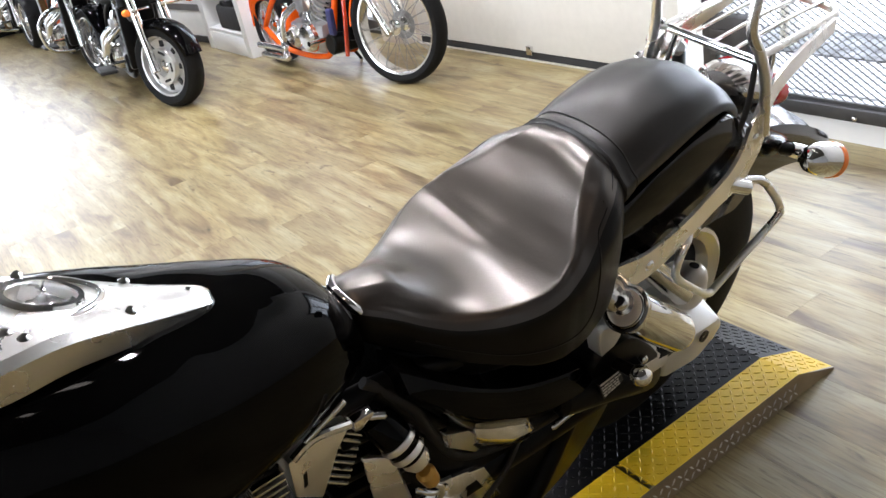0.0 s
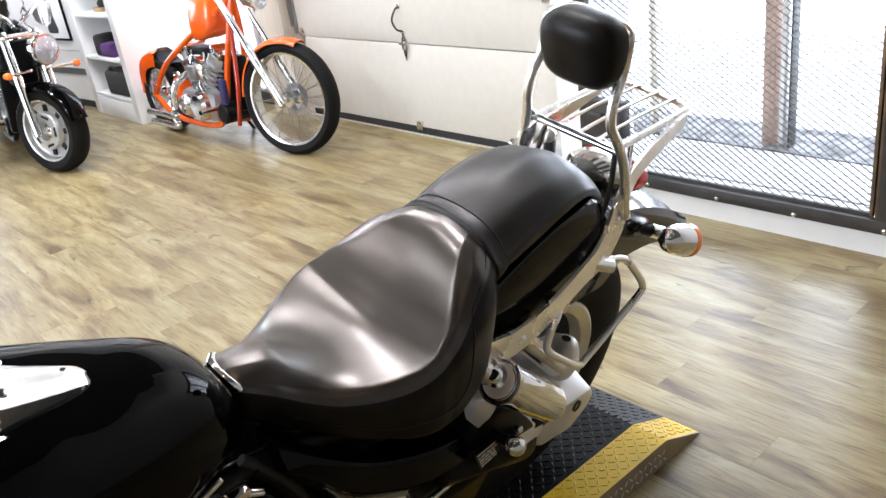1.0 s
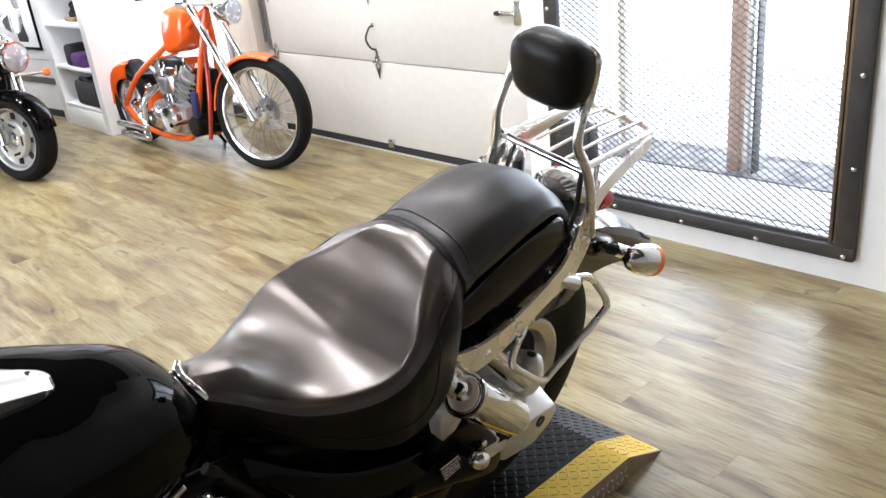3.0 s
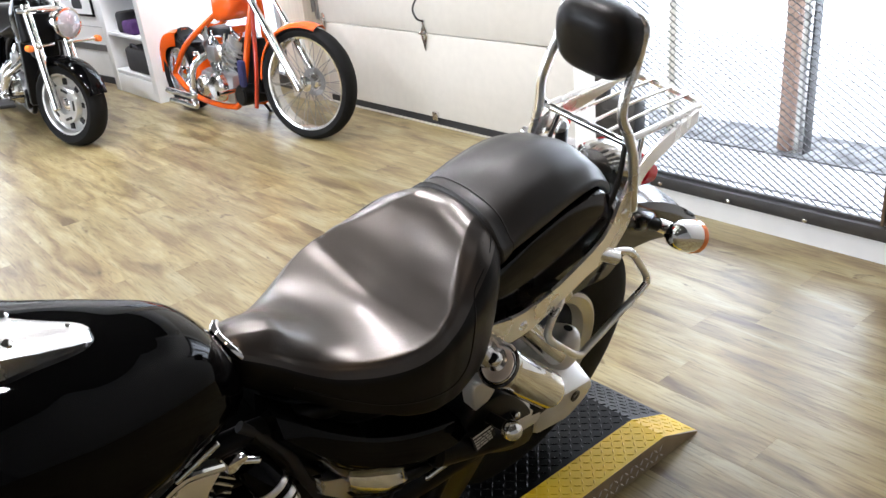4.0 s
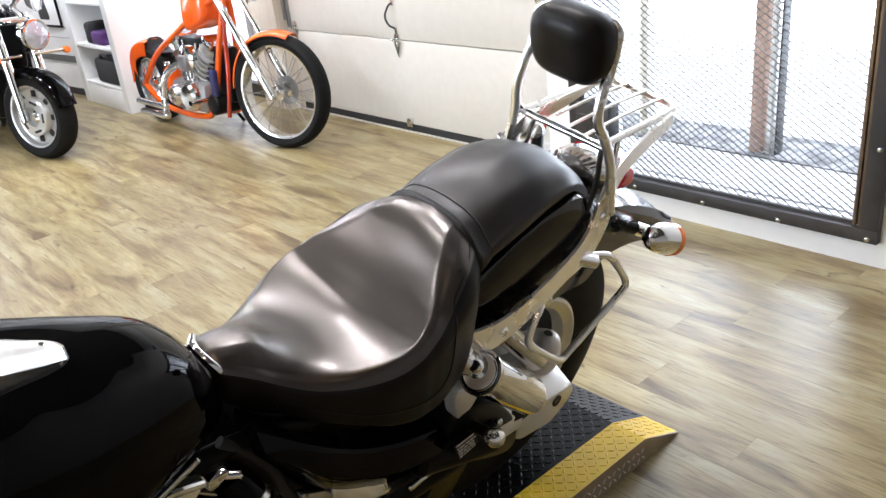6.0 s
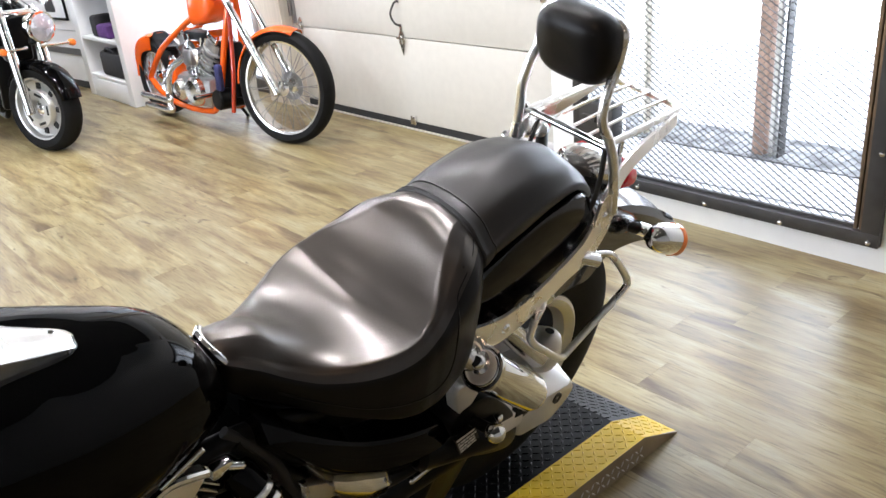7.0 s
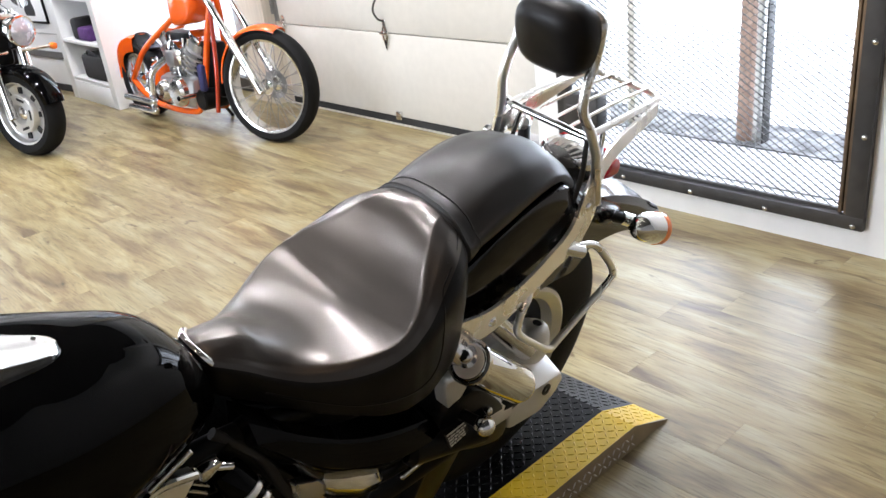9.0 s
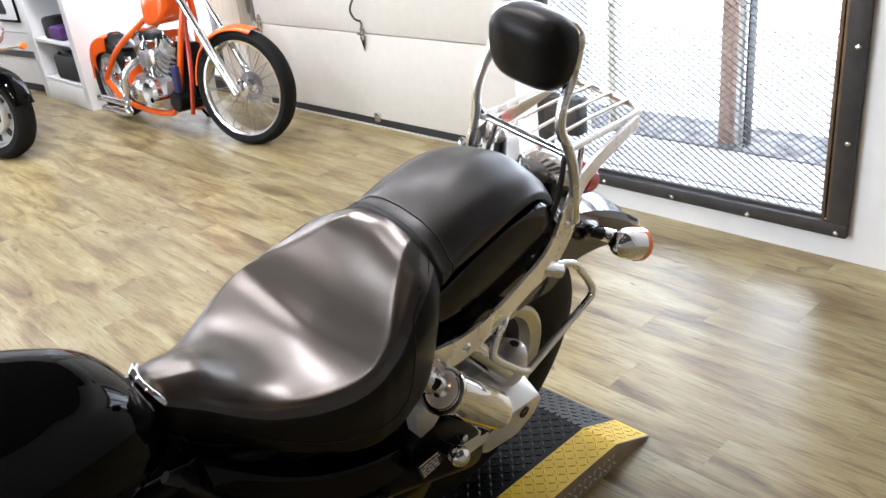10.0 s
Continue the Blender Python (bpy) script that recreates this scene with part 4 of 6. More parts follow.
for side in (-1, 1):
    add_tube(bm, [q(-0.02, side * 0.07, -0.12), q(0.12, side * 0.105, -0.30), q(0.30, side * 0.11, -0.36), q(0.46, side * 0.10, -0.34)], 0.017)
    add_tube(bm, [q(-0.75, side * 0.03, 0.0), q(-0.45, side * 0.05, -0.12), q(-0.02, side * 0.07, -0.12), q(0.20, side * 0.09, -0.16), q(0.42, side * 0.10, -0.12)], 0.015)
    add_tube(bm, [q(-0.72, side * 0.05, -0.10), q(-0.62, side * 0.12, -0.55), q(-0.45, side * 0.13, -0.66), q(0.10, side * 0.13, -0.64), q(0.34, side * 0.11, -0.38)], 0.018)
part("frame", bm, BLACKPART, bike, "black tubular steel frame")
part("engine_block", box(q(-0.42, -0.13, -0.60), q(0.10, 0.11, -0.34), 0.05), BLACKPART, bike, "black engine cases")


def cylinder(name, r, lean):
    a, b = q(r, 0.0, -0.42), q(r + lean, 0.0, -0.14)
    axis, length = along(a, b), (b - a).length
    barrel = part(name, box((-0.06, -0.055, -0.02), (0.06, 0.055, length), 0.01, axis), BLACKPART, bike, "black finned engine cylinder")
    for i in range(9):
        h = length * i / 9
        part("fin", box((-0.085, -0.075, h), (0.085, 0.075, h + 0.011), 0.004, axis), BLACKPART, barrel)


cylinder("rear_cylinder", -0.06, 0.07)
cylinder("front_cylinder", -0.28, -0.07)


def cover(r0, r1, n, k0, k1, slant, mat, name, label, bulge=0.03):
    """A domed cover lying against the left side."""
    bm, rings = bmesh.new(), []
    for t, s in ((0.0, 0.55), (0.12, 0.9), (0.5, 1.0), (0.88, 0.9), (1.0, 0.55)):
        r = r0 + (r1 - r0) * t
        mid, h = 0.5 * (k0 + k1) + slant * (t - 0.5), 0.5 * (k1 - k0) * s
        out = bulge * (1 - (2 * t - 1) ** 2)
        rings.append([q(r, nn, kk) for nn, kk in ((n - 0.05, mid - h), (n + out * 0.3, mid - h), (n + 0.012 + out * 0.8, mid - h * 0.6), (n + 0.018 + out, mid), (n + 0.012 + out * 0.8, mid + h * 0.6), (n + out * 0.3, mid + h), (n - 0.05, mid + h))])
    return part(name, skin(bm, rings), mat, bike, label)




def panel(outline, n0, n1, edge=0.004):
    """A flat plate of the given outline in r and k, with a chamfered outer edge."""
    mr, mk = sum(p[0] for p in outline) / len(outline), sum(p[1] for p in outline) / len(outline)
    inset = [(r + (mr - r) * edge / 0.03, k + (mk - k) * edge / 0.03) for r, k in outline]
    return skin(bmesh.new(), [[q(r, n0, k) for r, k in outline], [q(r, n1 - edge, k) for r, k in outline], [q(r, n1, k) for r, k in inset]])


head = part("head_cover", panel([(-0.156, -0.123), (-0.120, -0.104), (-0.072, -0.118), (-0.090, -0.143), (-0.106, -0.182), (-0.123, -0.219), (-0.155, -0.188)], 0.060, 0.102), SATINCHROME, bike, "angular chrome rocker cover")
part("cover_lip", tube([q(-0.150, 0.099, -0.118), q(-0.120, 0.101, -0.102), q(-0.072, 0.101, -0.116)], 0.0055, sides=8), CHROME, head)
part("cover_slot", panel([(-0.143, -0.150), (-0.138, -0.148), (-0.140, -0.172), (-0.145, -0.174)], 0.101, 0.1032, 0.0006), BLACKPART, head)
barrel = part("rear_barrel", panel([(-0.086, -0.150), (-0.045, -0.158), (-0.035, -0.210), (-0.098, -0.262), (-0.126, -0.240)], 0.030, 0.066), BLACKPART, bike, "black finned cylinder barrel")
for i in range(8):
    t = i / 7
    part("fin", rod(q(-0.088 - 0.028 * t, 0.062, -0.150 - 0.080 * t), q(-0.050 - 0.030 * t, 0.088, -0.166 - 0.075 * t), 0.0030, 0.0030, 8, 0.001), DULLCHROME, barrel, "bright fin edge")
for i in range(6):
    part("fin", box(q(-0.204, 0.045, -0.142 - 0.013 * i), q(-0.160, 0.092, -0.138 - 0.013 * i), 0.001), DULLCHROME, barrel, "bright fin edge")
part("push_rod", rod(q(-0.140, 0.118, -0.076), q(-0.083, 0.118, -0.050), 0.0038, 0.0038, 10, 0.001), DULLCHROME, bike)
bm = box(q(-0.066, 0.070, -0.142), q(-0.034, 0.100, -0.122), 0.005)
add_rod(bm, q(-0.060, 0.085, -0.128), q(-0.022, 0.104, -0.136), 0.006, round_end=0.002)
part("rocker_linkage", bm, CHROME, bike, "chrome rocker linkage")
# a pale angular plate set against the engine's side
part("shield_plate", panel([(0.054, -0.223), (0.099, -0.249), (0.136, -0.312), (0.114, -0.316), (0.058, -0.257)], 0.100, 0.120), SATINCHROME, bike, "bright angular plate")
# chrome here stands in for a tan reflection on a gloss black cover
cover(0.108, 0.224, 0.108, -0.350, -0.262, -0.075, DULLCHROME, "starter_cover", "black cover given worn chrome for its tan reflection", 0.016)
cover(-0.47, -0.26, 0.075, -0.24, -0.11, -0.03, SATINCHROME, "head_cover", "chrome rocker cover")
cover(-0.05, 0.10, 0.095, -0.46, -0.36, -0.03, DULLCHROME, "drive_cover", "chrome drive cover")
cover(-0.36, -0.08, 0.115, -0.52, -0.36, 0.0, CHROME, "crankcase_cover", "chrome crankcase cover", 0.045)


def chrome_plate(name, corners, thick, label=""):
    """A small bevelled plate through four corners, given as r, n, k."""
    bm = bmesh.new()
    top = [q(*c) for c in corners]
    mid = sum(top, Vector()) / 4
    out = (top[1] - top[0]).cross(top[3] - top[0]).normalized() * thick
    if out.x < 0:
        out = -out
    skin(bm, [[p - out for p in top], top, [p.lerp(mid, 0.08) + out * 0.5 for p in top]])
    return part(name, bm, SATINCHROME, bike, label)


chrome_plate("engine_plate", [(-0.055, 0.085, -0.215), (-0.018, 0.105, -0.225), (0.004, 0.110, -0.345), (-0.045, 0.095, -0.345)], 0.006, "chrome engine plate")
chrome_plate("engine_plate", [(0.052, 0.112, -0.338), (0.122, 0.114, -0.362), (0.172, 0.112, -0.478), (0.085, 0.112, -0.470)], 0.006, "chrome engine plate")
chrome_plate("engine_plate", [(0.100, 0.118, -0.352), (0.128, 0.120, -0.362), (0.160, 0.118, -0.440), (0.140, 0.118, -0.440)], 0.004)
plug_m = along(q(-0.030, 0.088, -0.150), q(0.002, 0.138, -0.222))
part("plug_core", lathe([(0.0, 0.0), (0.021, 0.0), (0.024, 0.010), (0.024, 0.066), (0.018, 0.080), (0.0, 0.082)], plug_m, 28), PAINT, bike, "gloss black plug housing")
for h, rad in ((0.040, 0.0255), (0.058, 0.0250)):
    part("plug_ring", lathe([(rad - 0.004, h), (rad, h + 0.001), (rad + 0.0012, h + 0.005), (rad, h + 0.010), (rad - 0.004, h + 0.011)], plug_m, 28), SATINCHROME, bike, "chrome cap ring")
part("plug_dome", lathe([(0.0205, 0.070), (0.0200, 0.082), (0.015, 0.092), (0.007, 0.095), (0.0, 0.095)], plug_m, 28), SATINCHROME, bike, "chrome plug dome")
part("plug_cap", rod(q(0.004, 0.140, -0.236), q(0.014, 0.145, -0.264), 0.014, 0.012, 18, 0.005), GOLD, bike, "gold coloured cap")
bm = bmesh.new()
for a, b, c in (((0.020, 0.135, -0.285), (0.032, 0.140, -0.300), (0.028, 0.135, -0.330)), ((0.0, 0.125, -0.290), (0.018, 0.138, -0.300), (0.045, 0.132, -0.318))):
    add_tube(bm, [q(*a), q(*b), q(*c)], 0.005)
part("linkage", bm, CHROME, bike, "chrome linkage rod")
part("trim_rod", rod(q(0.247, 0.140, -0.350), q(0.324, 0.140, -0.343), 0.0055, round_end=0.003), DULLCHROME, bike)
part("hose", tube([q(-0.03, 0.07, -0.10), q(0.02, 0.095, -0.16), q(0.05, 0.105, -0.24), q(0.10, 0.108, -0.32), q(0.22, 0.112, -0.37)], 0.008), BLACKRUBBER, bike)
part("wiring", tube([q(0.20, 0.118, -0.36), q(0.16, 0.128, -0.40), q(0.12, 0.125, -0.44), q(0.14, 0.11, -0.50)], 0.0045), BLACKRUBBER, bike)

# a black curved plate filling the side below the seat
bm, rings = bmesh.new(), []
for r, top, low, n in smooth_rows([(0.00, -0.24, -0.50, 0.08), (0.10, -0.26, -0.58, 0.105), (0.22, -0.28, -0.62, 0.115), (0.34, -0.30, -0.60, 0.112), (0.44, -0.33, -0.52, 0.10), (0.50, -0.36, -0.44, 0.09)], 4):
    rings.append([q(r, nn, kk) for nn, kk in ((n - 0.06, top), (n - 0.01, top - 0.01), (n, top - 0.04), (n, low + 0.04), (n - 0.01, low + 0.01), (n - 0.06, low))])
part("side_casting", skin(bm, rings), BLACKPART, bike, "black curved plate below the seat")

# rear mudguard
bm, rings = bmesh.new(), []
for r, kt, w, drop in smooth_rows([(0.385, -0.030, 0.108, 0.090), (0.42, -0.016, 0.112, 0.120), (0.48, 0.012, 0.116, 0.140), (0.56, 0.034, 0.116, 0.165), (0.64, 0.032, 0.114, 0.165), (0.70, -0.012, 0.110, 0.130), (0.76, -0.018, 0.105, 0.100), (0.85, -0.056, 0.099, 0.075), (0.94, -0.106, 0.092, 0.055), (1.00, -0.144, 0.086, 0.042), (1.05, -0.180, 0.078, 0.030), (1.085, -0.208, 0.068, 0.020)], 5):
    square = min(1.0, max(0.0, (0.80 - r) / 0.12))
    outer = [(w, kt - drop - 0.03), (w, kt - drop * 0.6), (w * (0.93 + 0.055 * square), kt - drop * (0.28 - 0.05 * square)), (w * (0.72 + 0.18 * square), kt - 0.018 + 0.008 * square), (w * (0.38 + 0.2 * square), kt - 0.004), (0, kt)]
    ring = [q(r, n, k) for n, k in outer] + [q(r, -n, k) for n, k in outer[-2::-1]]
    rings.append(ring + [q(r, -n * 0.96, k - 0.004) for n, k in outer] + [q(r, n * 0.96, k - 0.004) for n, k in outer[-2::-1]])
part("rear_mudguard", skin(bm, rings), PANEL, bike, "gloss black rear mudguard")
part("plate_bracket", box(q(1.060, -0.04, -0.262), q(1.080, 0.052, -0.205), 0.006), BLACKPART, bike)

# tail lamp
lampm = along(q(0.742, 0.004, 0.004), q(0.892, 0.004, -0.046)) @ Matrix.Diagonal((1.12, 0.66, 1.0, 1))
tail = part("tail_lamp", lathe([(0.0, 0.0), (0.028, 0.002), (0.046, 0.018), (0.054, 0.050), (0.056, 0.082), (0.0545, 0.084)], lampm, 36), DULLCHROME, bike, "chrome tail lamp housing")
part("red_lens", lathe([(0.055, 0.083), (0.0615, 0.086), (0.063, 0.096), (0.0615, 0.118), (0.048, 0.132), (0, 0.138)], lampm, 36), REDLENS, tail, "red tail lamp lens")


def turn_signal(side, dr, dk):
    stem = part("signal_stem", rod(q(0.78 + 0.5 * dr, side * 0.07, -0.095 + 0.5 * dk), q(0.878 + dr, side * 0.116, -0.135 + dk), 0.014, 0.011), BLACKPART, bike)
    part("stem_collar", rod(q(0.850 + dr, side * 0.102, -0.123 + dk), q(0.884 + dr, side * 0.120, -0.139 + dk), 0.0135), CHROME, stem)
    axis = along(q(0.834 + dr, side * 0.140, -0.118 + dk), q(0.922 + dr, side * 0.158, -0.150 + dk))
    shell = part("turn_signal", lathe([(0, 0), (0.010, 0.002), (0.021, 0.012), (0.028, 0.030), (0.031, 0.050), (0.031, 0.068)], axis, 28), CHROME, bike, "bullet-shaped chrome turn signal")
    part("amber_lens" if side > 0 else "red_lens", lathe([(0.031, 0.067), (0.0322, 0.068), (0.0322, 0.078), (0.023, 0.088), (0, 0.092)], axis, 28), AMBERLENS if side > 0 else REDLENS, shell, "amber signal lens" if side > 0 else "red signal lens")


turn_signal(1, 0.0, 0.0)
turn_signal(-1, -0.080, 0.142)


# chrome struts, backrest and rack
def strut_plate(side):
    """A flat chrome plate running from under the seat up to the rack."""
    bm = bmesh.new()
    path = [(0.345, 0.136, -0.112, 0.024), (0.42, 0.138, -0.125, 0.025), (0.50, 0.138, -0.110, 0.022), (0.58, 0.134, -0.085, 0.022), (0.635, 0.130, -0.068, 0.028), (0.672, 0.124, -0.040, 0.029), (0.692, 0.118, 0.000, 0.024), (0.718, 0.110, 0.030, 0.020), (0.76, 0.104, 0.052, 0.018), (0.83, 0.097, 0.068, 0.016), (0.905, 0.092, 0.085, 0.013)]
    fine = smooth_rows([(r, n, k, w) for r, n, k, w in path], 5)
    rings = []
    for i, (r, n, k, w) in enumerate(fine):
        p0, p1 = fine[max(i - 1, 0)], fine[min(i + 1, len(fine) - 1)]
        d = Vector((p1[0] - p0[0], p1[2] - p0[2])).normalized()
        c = (-d.y, d.x)
        rings.append([q(r + c[0] * w * s, side * (n + t), k + c[1] * w * s) for s, t in ((-1, -0.003), (1, -0.003), (1, 0.003), (-1, 0.003))])
    return skin(bm, rings)


bar_path = [(0.700, -0.020), (0.690, 0.030), (0.685, 0.075), (0.672, 0.115), (0.655, 0.150), (0.658, 0.190), (0.672, 0.225), (0.675, 0.270)]
for side in (-1, 1):
    strut = part("strut", strut_plate(side), SATINCHROME, bike, "flat chrome strut plate")
    for r, k in ((0.694, 0.022), (0.682, -0.022), (0.43, -0.126)):
        part("strut_bolt", rod(q(r, side * 0.112, k), q(r, side * (0.128 if r > 0.5 else 0.145), k), 0.009, round_end=0.003), CHROME, strut)
bm = bmesh.new()
widths = [0.116, 0.112, 0.104, 0.094, 0.084, 0.079, 0.077, 0.077]
near = [q(r, w + 0.010, k) for (r, k), w in zip(bar_path, widths)]
far = [q(r, -w + 0.010, k) for (r, k), w in zip(bar_path, widths)]
add_tube(bm, near + [q(0.677, 0.082, 0.290), q(0.680, 0.052, 0.301), q(0.680, 0.012, 0.303), q(0.680, -0.030, 0.300), q(0.677, -0.058, 0.290)] + far[::-1], 0.0085, sides=14, steps=6)
part("backrest_bar", bm, SATINCHROME, bike, "bent chrome backrest bar")
bm, rings = bmesh.new(), []
for depth, s in ((0.0, 0.70), (0.006, 0.90), (0.018, 0.985), (0.032, 1.0), (0.050, 0.99), (0.062, 0.93), (0.070, 0.78), (0.074, 0.40)):
    ring = []
    for a in range(40):
        t = 2 * math.pi * a / 40
        c, d = math.cos(t), math.sin(t)
        e = 2 / 3.4
        n, k = math.copysign(abs(c) ** e, c), math.copysign(abs(d) ** e, d)
        ring.append(q(0.694 - depth - 0.010 * k, 0.021 + 0.072 * s * n * (1 - 0.08 * (k < 0) * abs(k)), 0.253 + 0.057 * s * k + 0.006 * (1 - n * n) * (k > 0)))
    rings.append(ring)
part("backrest_pad", skin(bm, rings), MATTEVINYL, bike, "padded black vinyl backrest")
rack = part("luggage_rack", tube([q(0.700, 0.080, 0.088), q(0.72, 0.083, 0.090), q(0.90, 0.083, 0.094), q(0.928, 0.075, 0.095), q(0.938, 0.05, 0.095), q(0.94, 0, 0.095), q(0.938, -0.05, 0.095), q(0.928, -0.075, 0.095), q(0.90, -0.083, 0.094), q(0.72, -0.083, 0.090), q(0.700, -0.080, 0.088)], 0.0062, steps=6), SATINCHROME, bike, "chrome tubular luggage rack")
for n, w in ((-0.066, 0.0145), (-0.032, 0.0095), (0.008, 0.0095), (0.045, 0.0095)):
    bm = bmesh.new()
    add_tube(bm, [q(0.700, n, 0.092), q(0.82, n, 0.098), q(0.938, n, 0.097)], w, sides=12, flat=0.003 / w)
    part("rack_slat", bm, SATINCHROME, rack, "flat chrome slat")
part("rack_crossbar", rod(q(0.700, -0.092, 0.087), q(0.700, 0.092, 0.087), 0.0068), CHROME, rack)
for side in (-1, 1):
    part("rack_stay", rod(q(0.745, side * 0.085, 0.086), q(0.735, side * 0.098, 0.0), 0.005), CHROME, rack)
    part("rack_knob", ball(q(0.700, side * 0.095, 0.087), (0.010, 0.010, 0.010)), CHROME, rack)
part("brake_cable", tube([q(0.672, 0.100, 0.10), q(0.668, 0.106, 0.05), q(0.660, 0.108, 0.01), q(0.645, 0.106, -0.03), q(0.60, 0.108, -0.10), q(0.54, 0.112, -0.14), q(0.49, 0.112, -0.17)], 0.0045), BLACKRUBBER, bike)

# saddlebag guard
guard = part("bag_guard", tube([q(0.545, 0.122, -0.122), q(0.525, 0.138, -0.128), q(0.500, 0.145, -0.150), q(0.500, 0.146, -0.185), q(0.545, 0.150, -0.232), q(0.600, 0.150, -0.278), q(0.628, 0.150, -0.272), q(0.700, 0.150, -0.238), q(0.768, 0.150, -0.206), q(0.776, 0.148, -0.186), q(0.740, 0.143, -0.138), q(0.712, 0.138, -0.108), q(0.690, 0.132, -0.098), q(0.655, 0.122, -0.092)], 0.0068, steps=6), SATINCHROME, bike, "bent chrome saddlebag guard")
part("guard_clamp", rod(q(0.615, 0.118, -0.078), q(0.668, 0.140, -0.100), 0.0125, round_end=0.004), CHROME, guard)
part("guard_clamp", rod(q(0.555, 0.105, -0.125), q(0.540, 0.138, -0.125), 0.0135, round_end=0.004), CHROME, guard)

# rear wheel
AXLE_R, AXLE_K = 0.635, -0.408
wheel_m = Matrix.Translation(q(AXLE_R, -0.03, AXLE_K)) @ Matrix.Rotation(radians(90), 4, "Y")
TY = 0.305
tyre_prof = [(TY - 0.135, -0.066), (TY - 0.095, -0.079), (TY - 0.050, -0.080), (TY - 0.022, -0.072), (TY - 0.006, -0.048), (TY, -0.018), (TY, 0.018), (TY - 0.006, 0.048), (TY - 0.022, 0.072), (TY - 0.050, 0.080), (TY - 0.095, 0.079), (TY - 0.135, 0.066)]
wheel = part("rear_wheel", lathe([(TY - 0.137, -0.064), (TY - 0.131, -0.076), (TY - 0.140, -0.079), (TY - 0.158, -0.068), (TY - 0.170, -0.040), (TY - 0.175, 0.0), (TY - 0.170, 0.040), (TY - 0.158, 0.068), (TY - 0.140, 0.079), (TY - 0.131, 0.076), (TY - 0.137, 0.064)], wheel_m, 56), STEEL, bike, "cast rear wheel with a silver rim edge")
for side in (-1, 1):
    part("rim_edge", lathe([(TY - 0.133, side * 0.0785), (TY - 0.140, side * 0.082), (TY - 0.160, side * 0.072), (TY - 0.168, side * 0.050), (TY - 0.165, side * 0.046)], wheel_m, 56), ALLOY, wheel, "silver rim edge")
part("tyre", lathe(tyre_prof, wheel_m, 64), RUBBER, wheel, "black road tyre")
part("hub", lathe([(0, -0.08), (0.05, -0.08), (0.055, -0.05), (0.055, 0.05), (0.05, 0.08), (0, 0.08)], wheel_m, 24), ALLOY, wheel)
for k in range(5):
    a = 2 * math.pi * k / 5 + 0.3
    bm = bmesh.new()
    d = Vector((math.cos(a), math.sin(a), 0))
    s = Vector((-d.y, d.x, 0))
    rings = [[wheel_m @ (d * rad + s * w * u + Vector((0, 0, z))) for u, z in ((-1, -0.02), (1, -0.02), (1, 0.02), (-1, 0.02))] for rad, w in ((0.05, 0.030), (0.10, 0.018), (TY - 0.168, 0.026))]
    part("spoke", skin(bm, rings), STEEL, wheel)

# shaft drive and swing arm
bm = bmesh.new()
outer = [(0.506, -0.365), (0.573, -0.366), (0.668, -0.376), (0.681, -0.400), (0.664, -0.424), (0.616, -0.450), (0.514, -0.430)]
inner = [(0.500, -0.300), (0.585, -0.312), (0.662, -0.342), (0.704, -0.398), (0.690, -0.432), (0.620, -0.458), (0.500, -0.442)]
mid = (0.595, -0.400)


def facet(outline, n, grow):
    """A ring of the housing, its corners doubled for a rounded edge."""
    ring = []
    for i, (r, k) in enumerate(outline):
        for o in (outline[i - 1], outline[(i + 1) % 7]):
            ring.append(q(mid[0] + (r + (o[0] - r) * 0.10 - mid[0]) * grow, n, mid[1] + (k + (o[1] - k) * 0.10 - mid[1]) * grow))
    return ring


skin(bm, [facet(inner, 0.050, 0.9), facet(inner, 0.075, 1.0), facet(inner, 0.082, 1.0), facet(outer, 0.140, 1.0), facet(outer, 0.147, 0.975), facet(outer, 0.150, 0.92)])
drive = part("final_drive", bm, ALLOY, bike, "pale silver final drive housing")
part("shaft_tube", rod(q(0.38, 0.118, -0.360), q(0.52, 0.112, -0.378), 0.036, 0.040, 24, 0.006), ALLOY, drive)
part("axle_dome", ball(q(0.632, 0.078, -0.330), (0.045, 0.052, 0.048)), ALLOY, drive)
part("filler_cap", lathe([(0, 0.024), (0.012, 0.024), (0.024, 0.016), (0.030, 0.0)], along(q(0.634, 0.094, -0.296), q(0.640, 0.100, -0.19)), 20), ALLOY, drive)
part("cap_hole", lathe([(0, 0.0), (0.009, 0.0)], along(q(0.6352, 0.0955, -0.2710), q(0.640, 0.100, -0.19)), 14), BLACKRUBBER, drive)
part("drain_ring", lathe([(0.006, 0), (0.012, 0.0), (0.012, 0.003), (0.006, 0.003)], along(q(0.621, 0.1505, -0.392), q(0.622, 0.20, -0.392)), 16), STEEL, drive)
part("swing_arm", tube([q(0.10, 0.085, -0.40), q(0.30, 0.10, -0.40), q(0.46, 0.118, -0.375), q(0.56, 0.122, -0.36)], (0.034, 0.030)), BLACKPART, bike, "black swing arm")
part("swing_arm", tube([q(0.10, -0.085, -0.42), q(0.40, -0.115, -0.46), q(0.70, -0.115, -0.50)], 0.026), BLACKPART, bike)
LABEL = [q(0.316, 0.166, -0.282), q(0.362, 0.166, -0.280), q(0.379, 0.166, -0.320), q(0.334, 0.166, -0.327)]


def on_label(u, v, lift=0.0):
    """A point of the label, u along it and v down it."""
    return LABEL[0].lerp(LABEL[1], u).lerp(LABEL[3].lerp(LABEL[2], u), v) + Vector((lift, 0, 0))


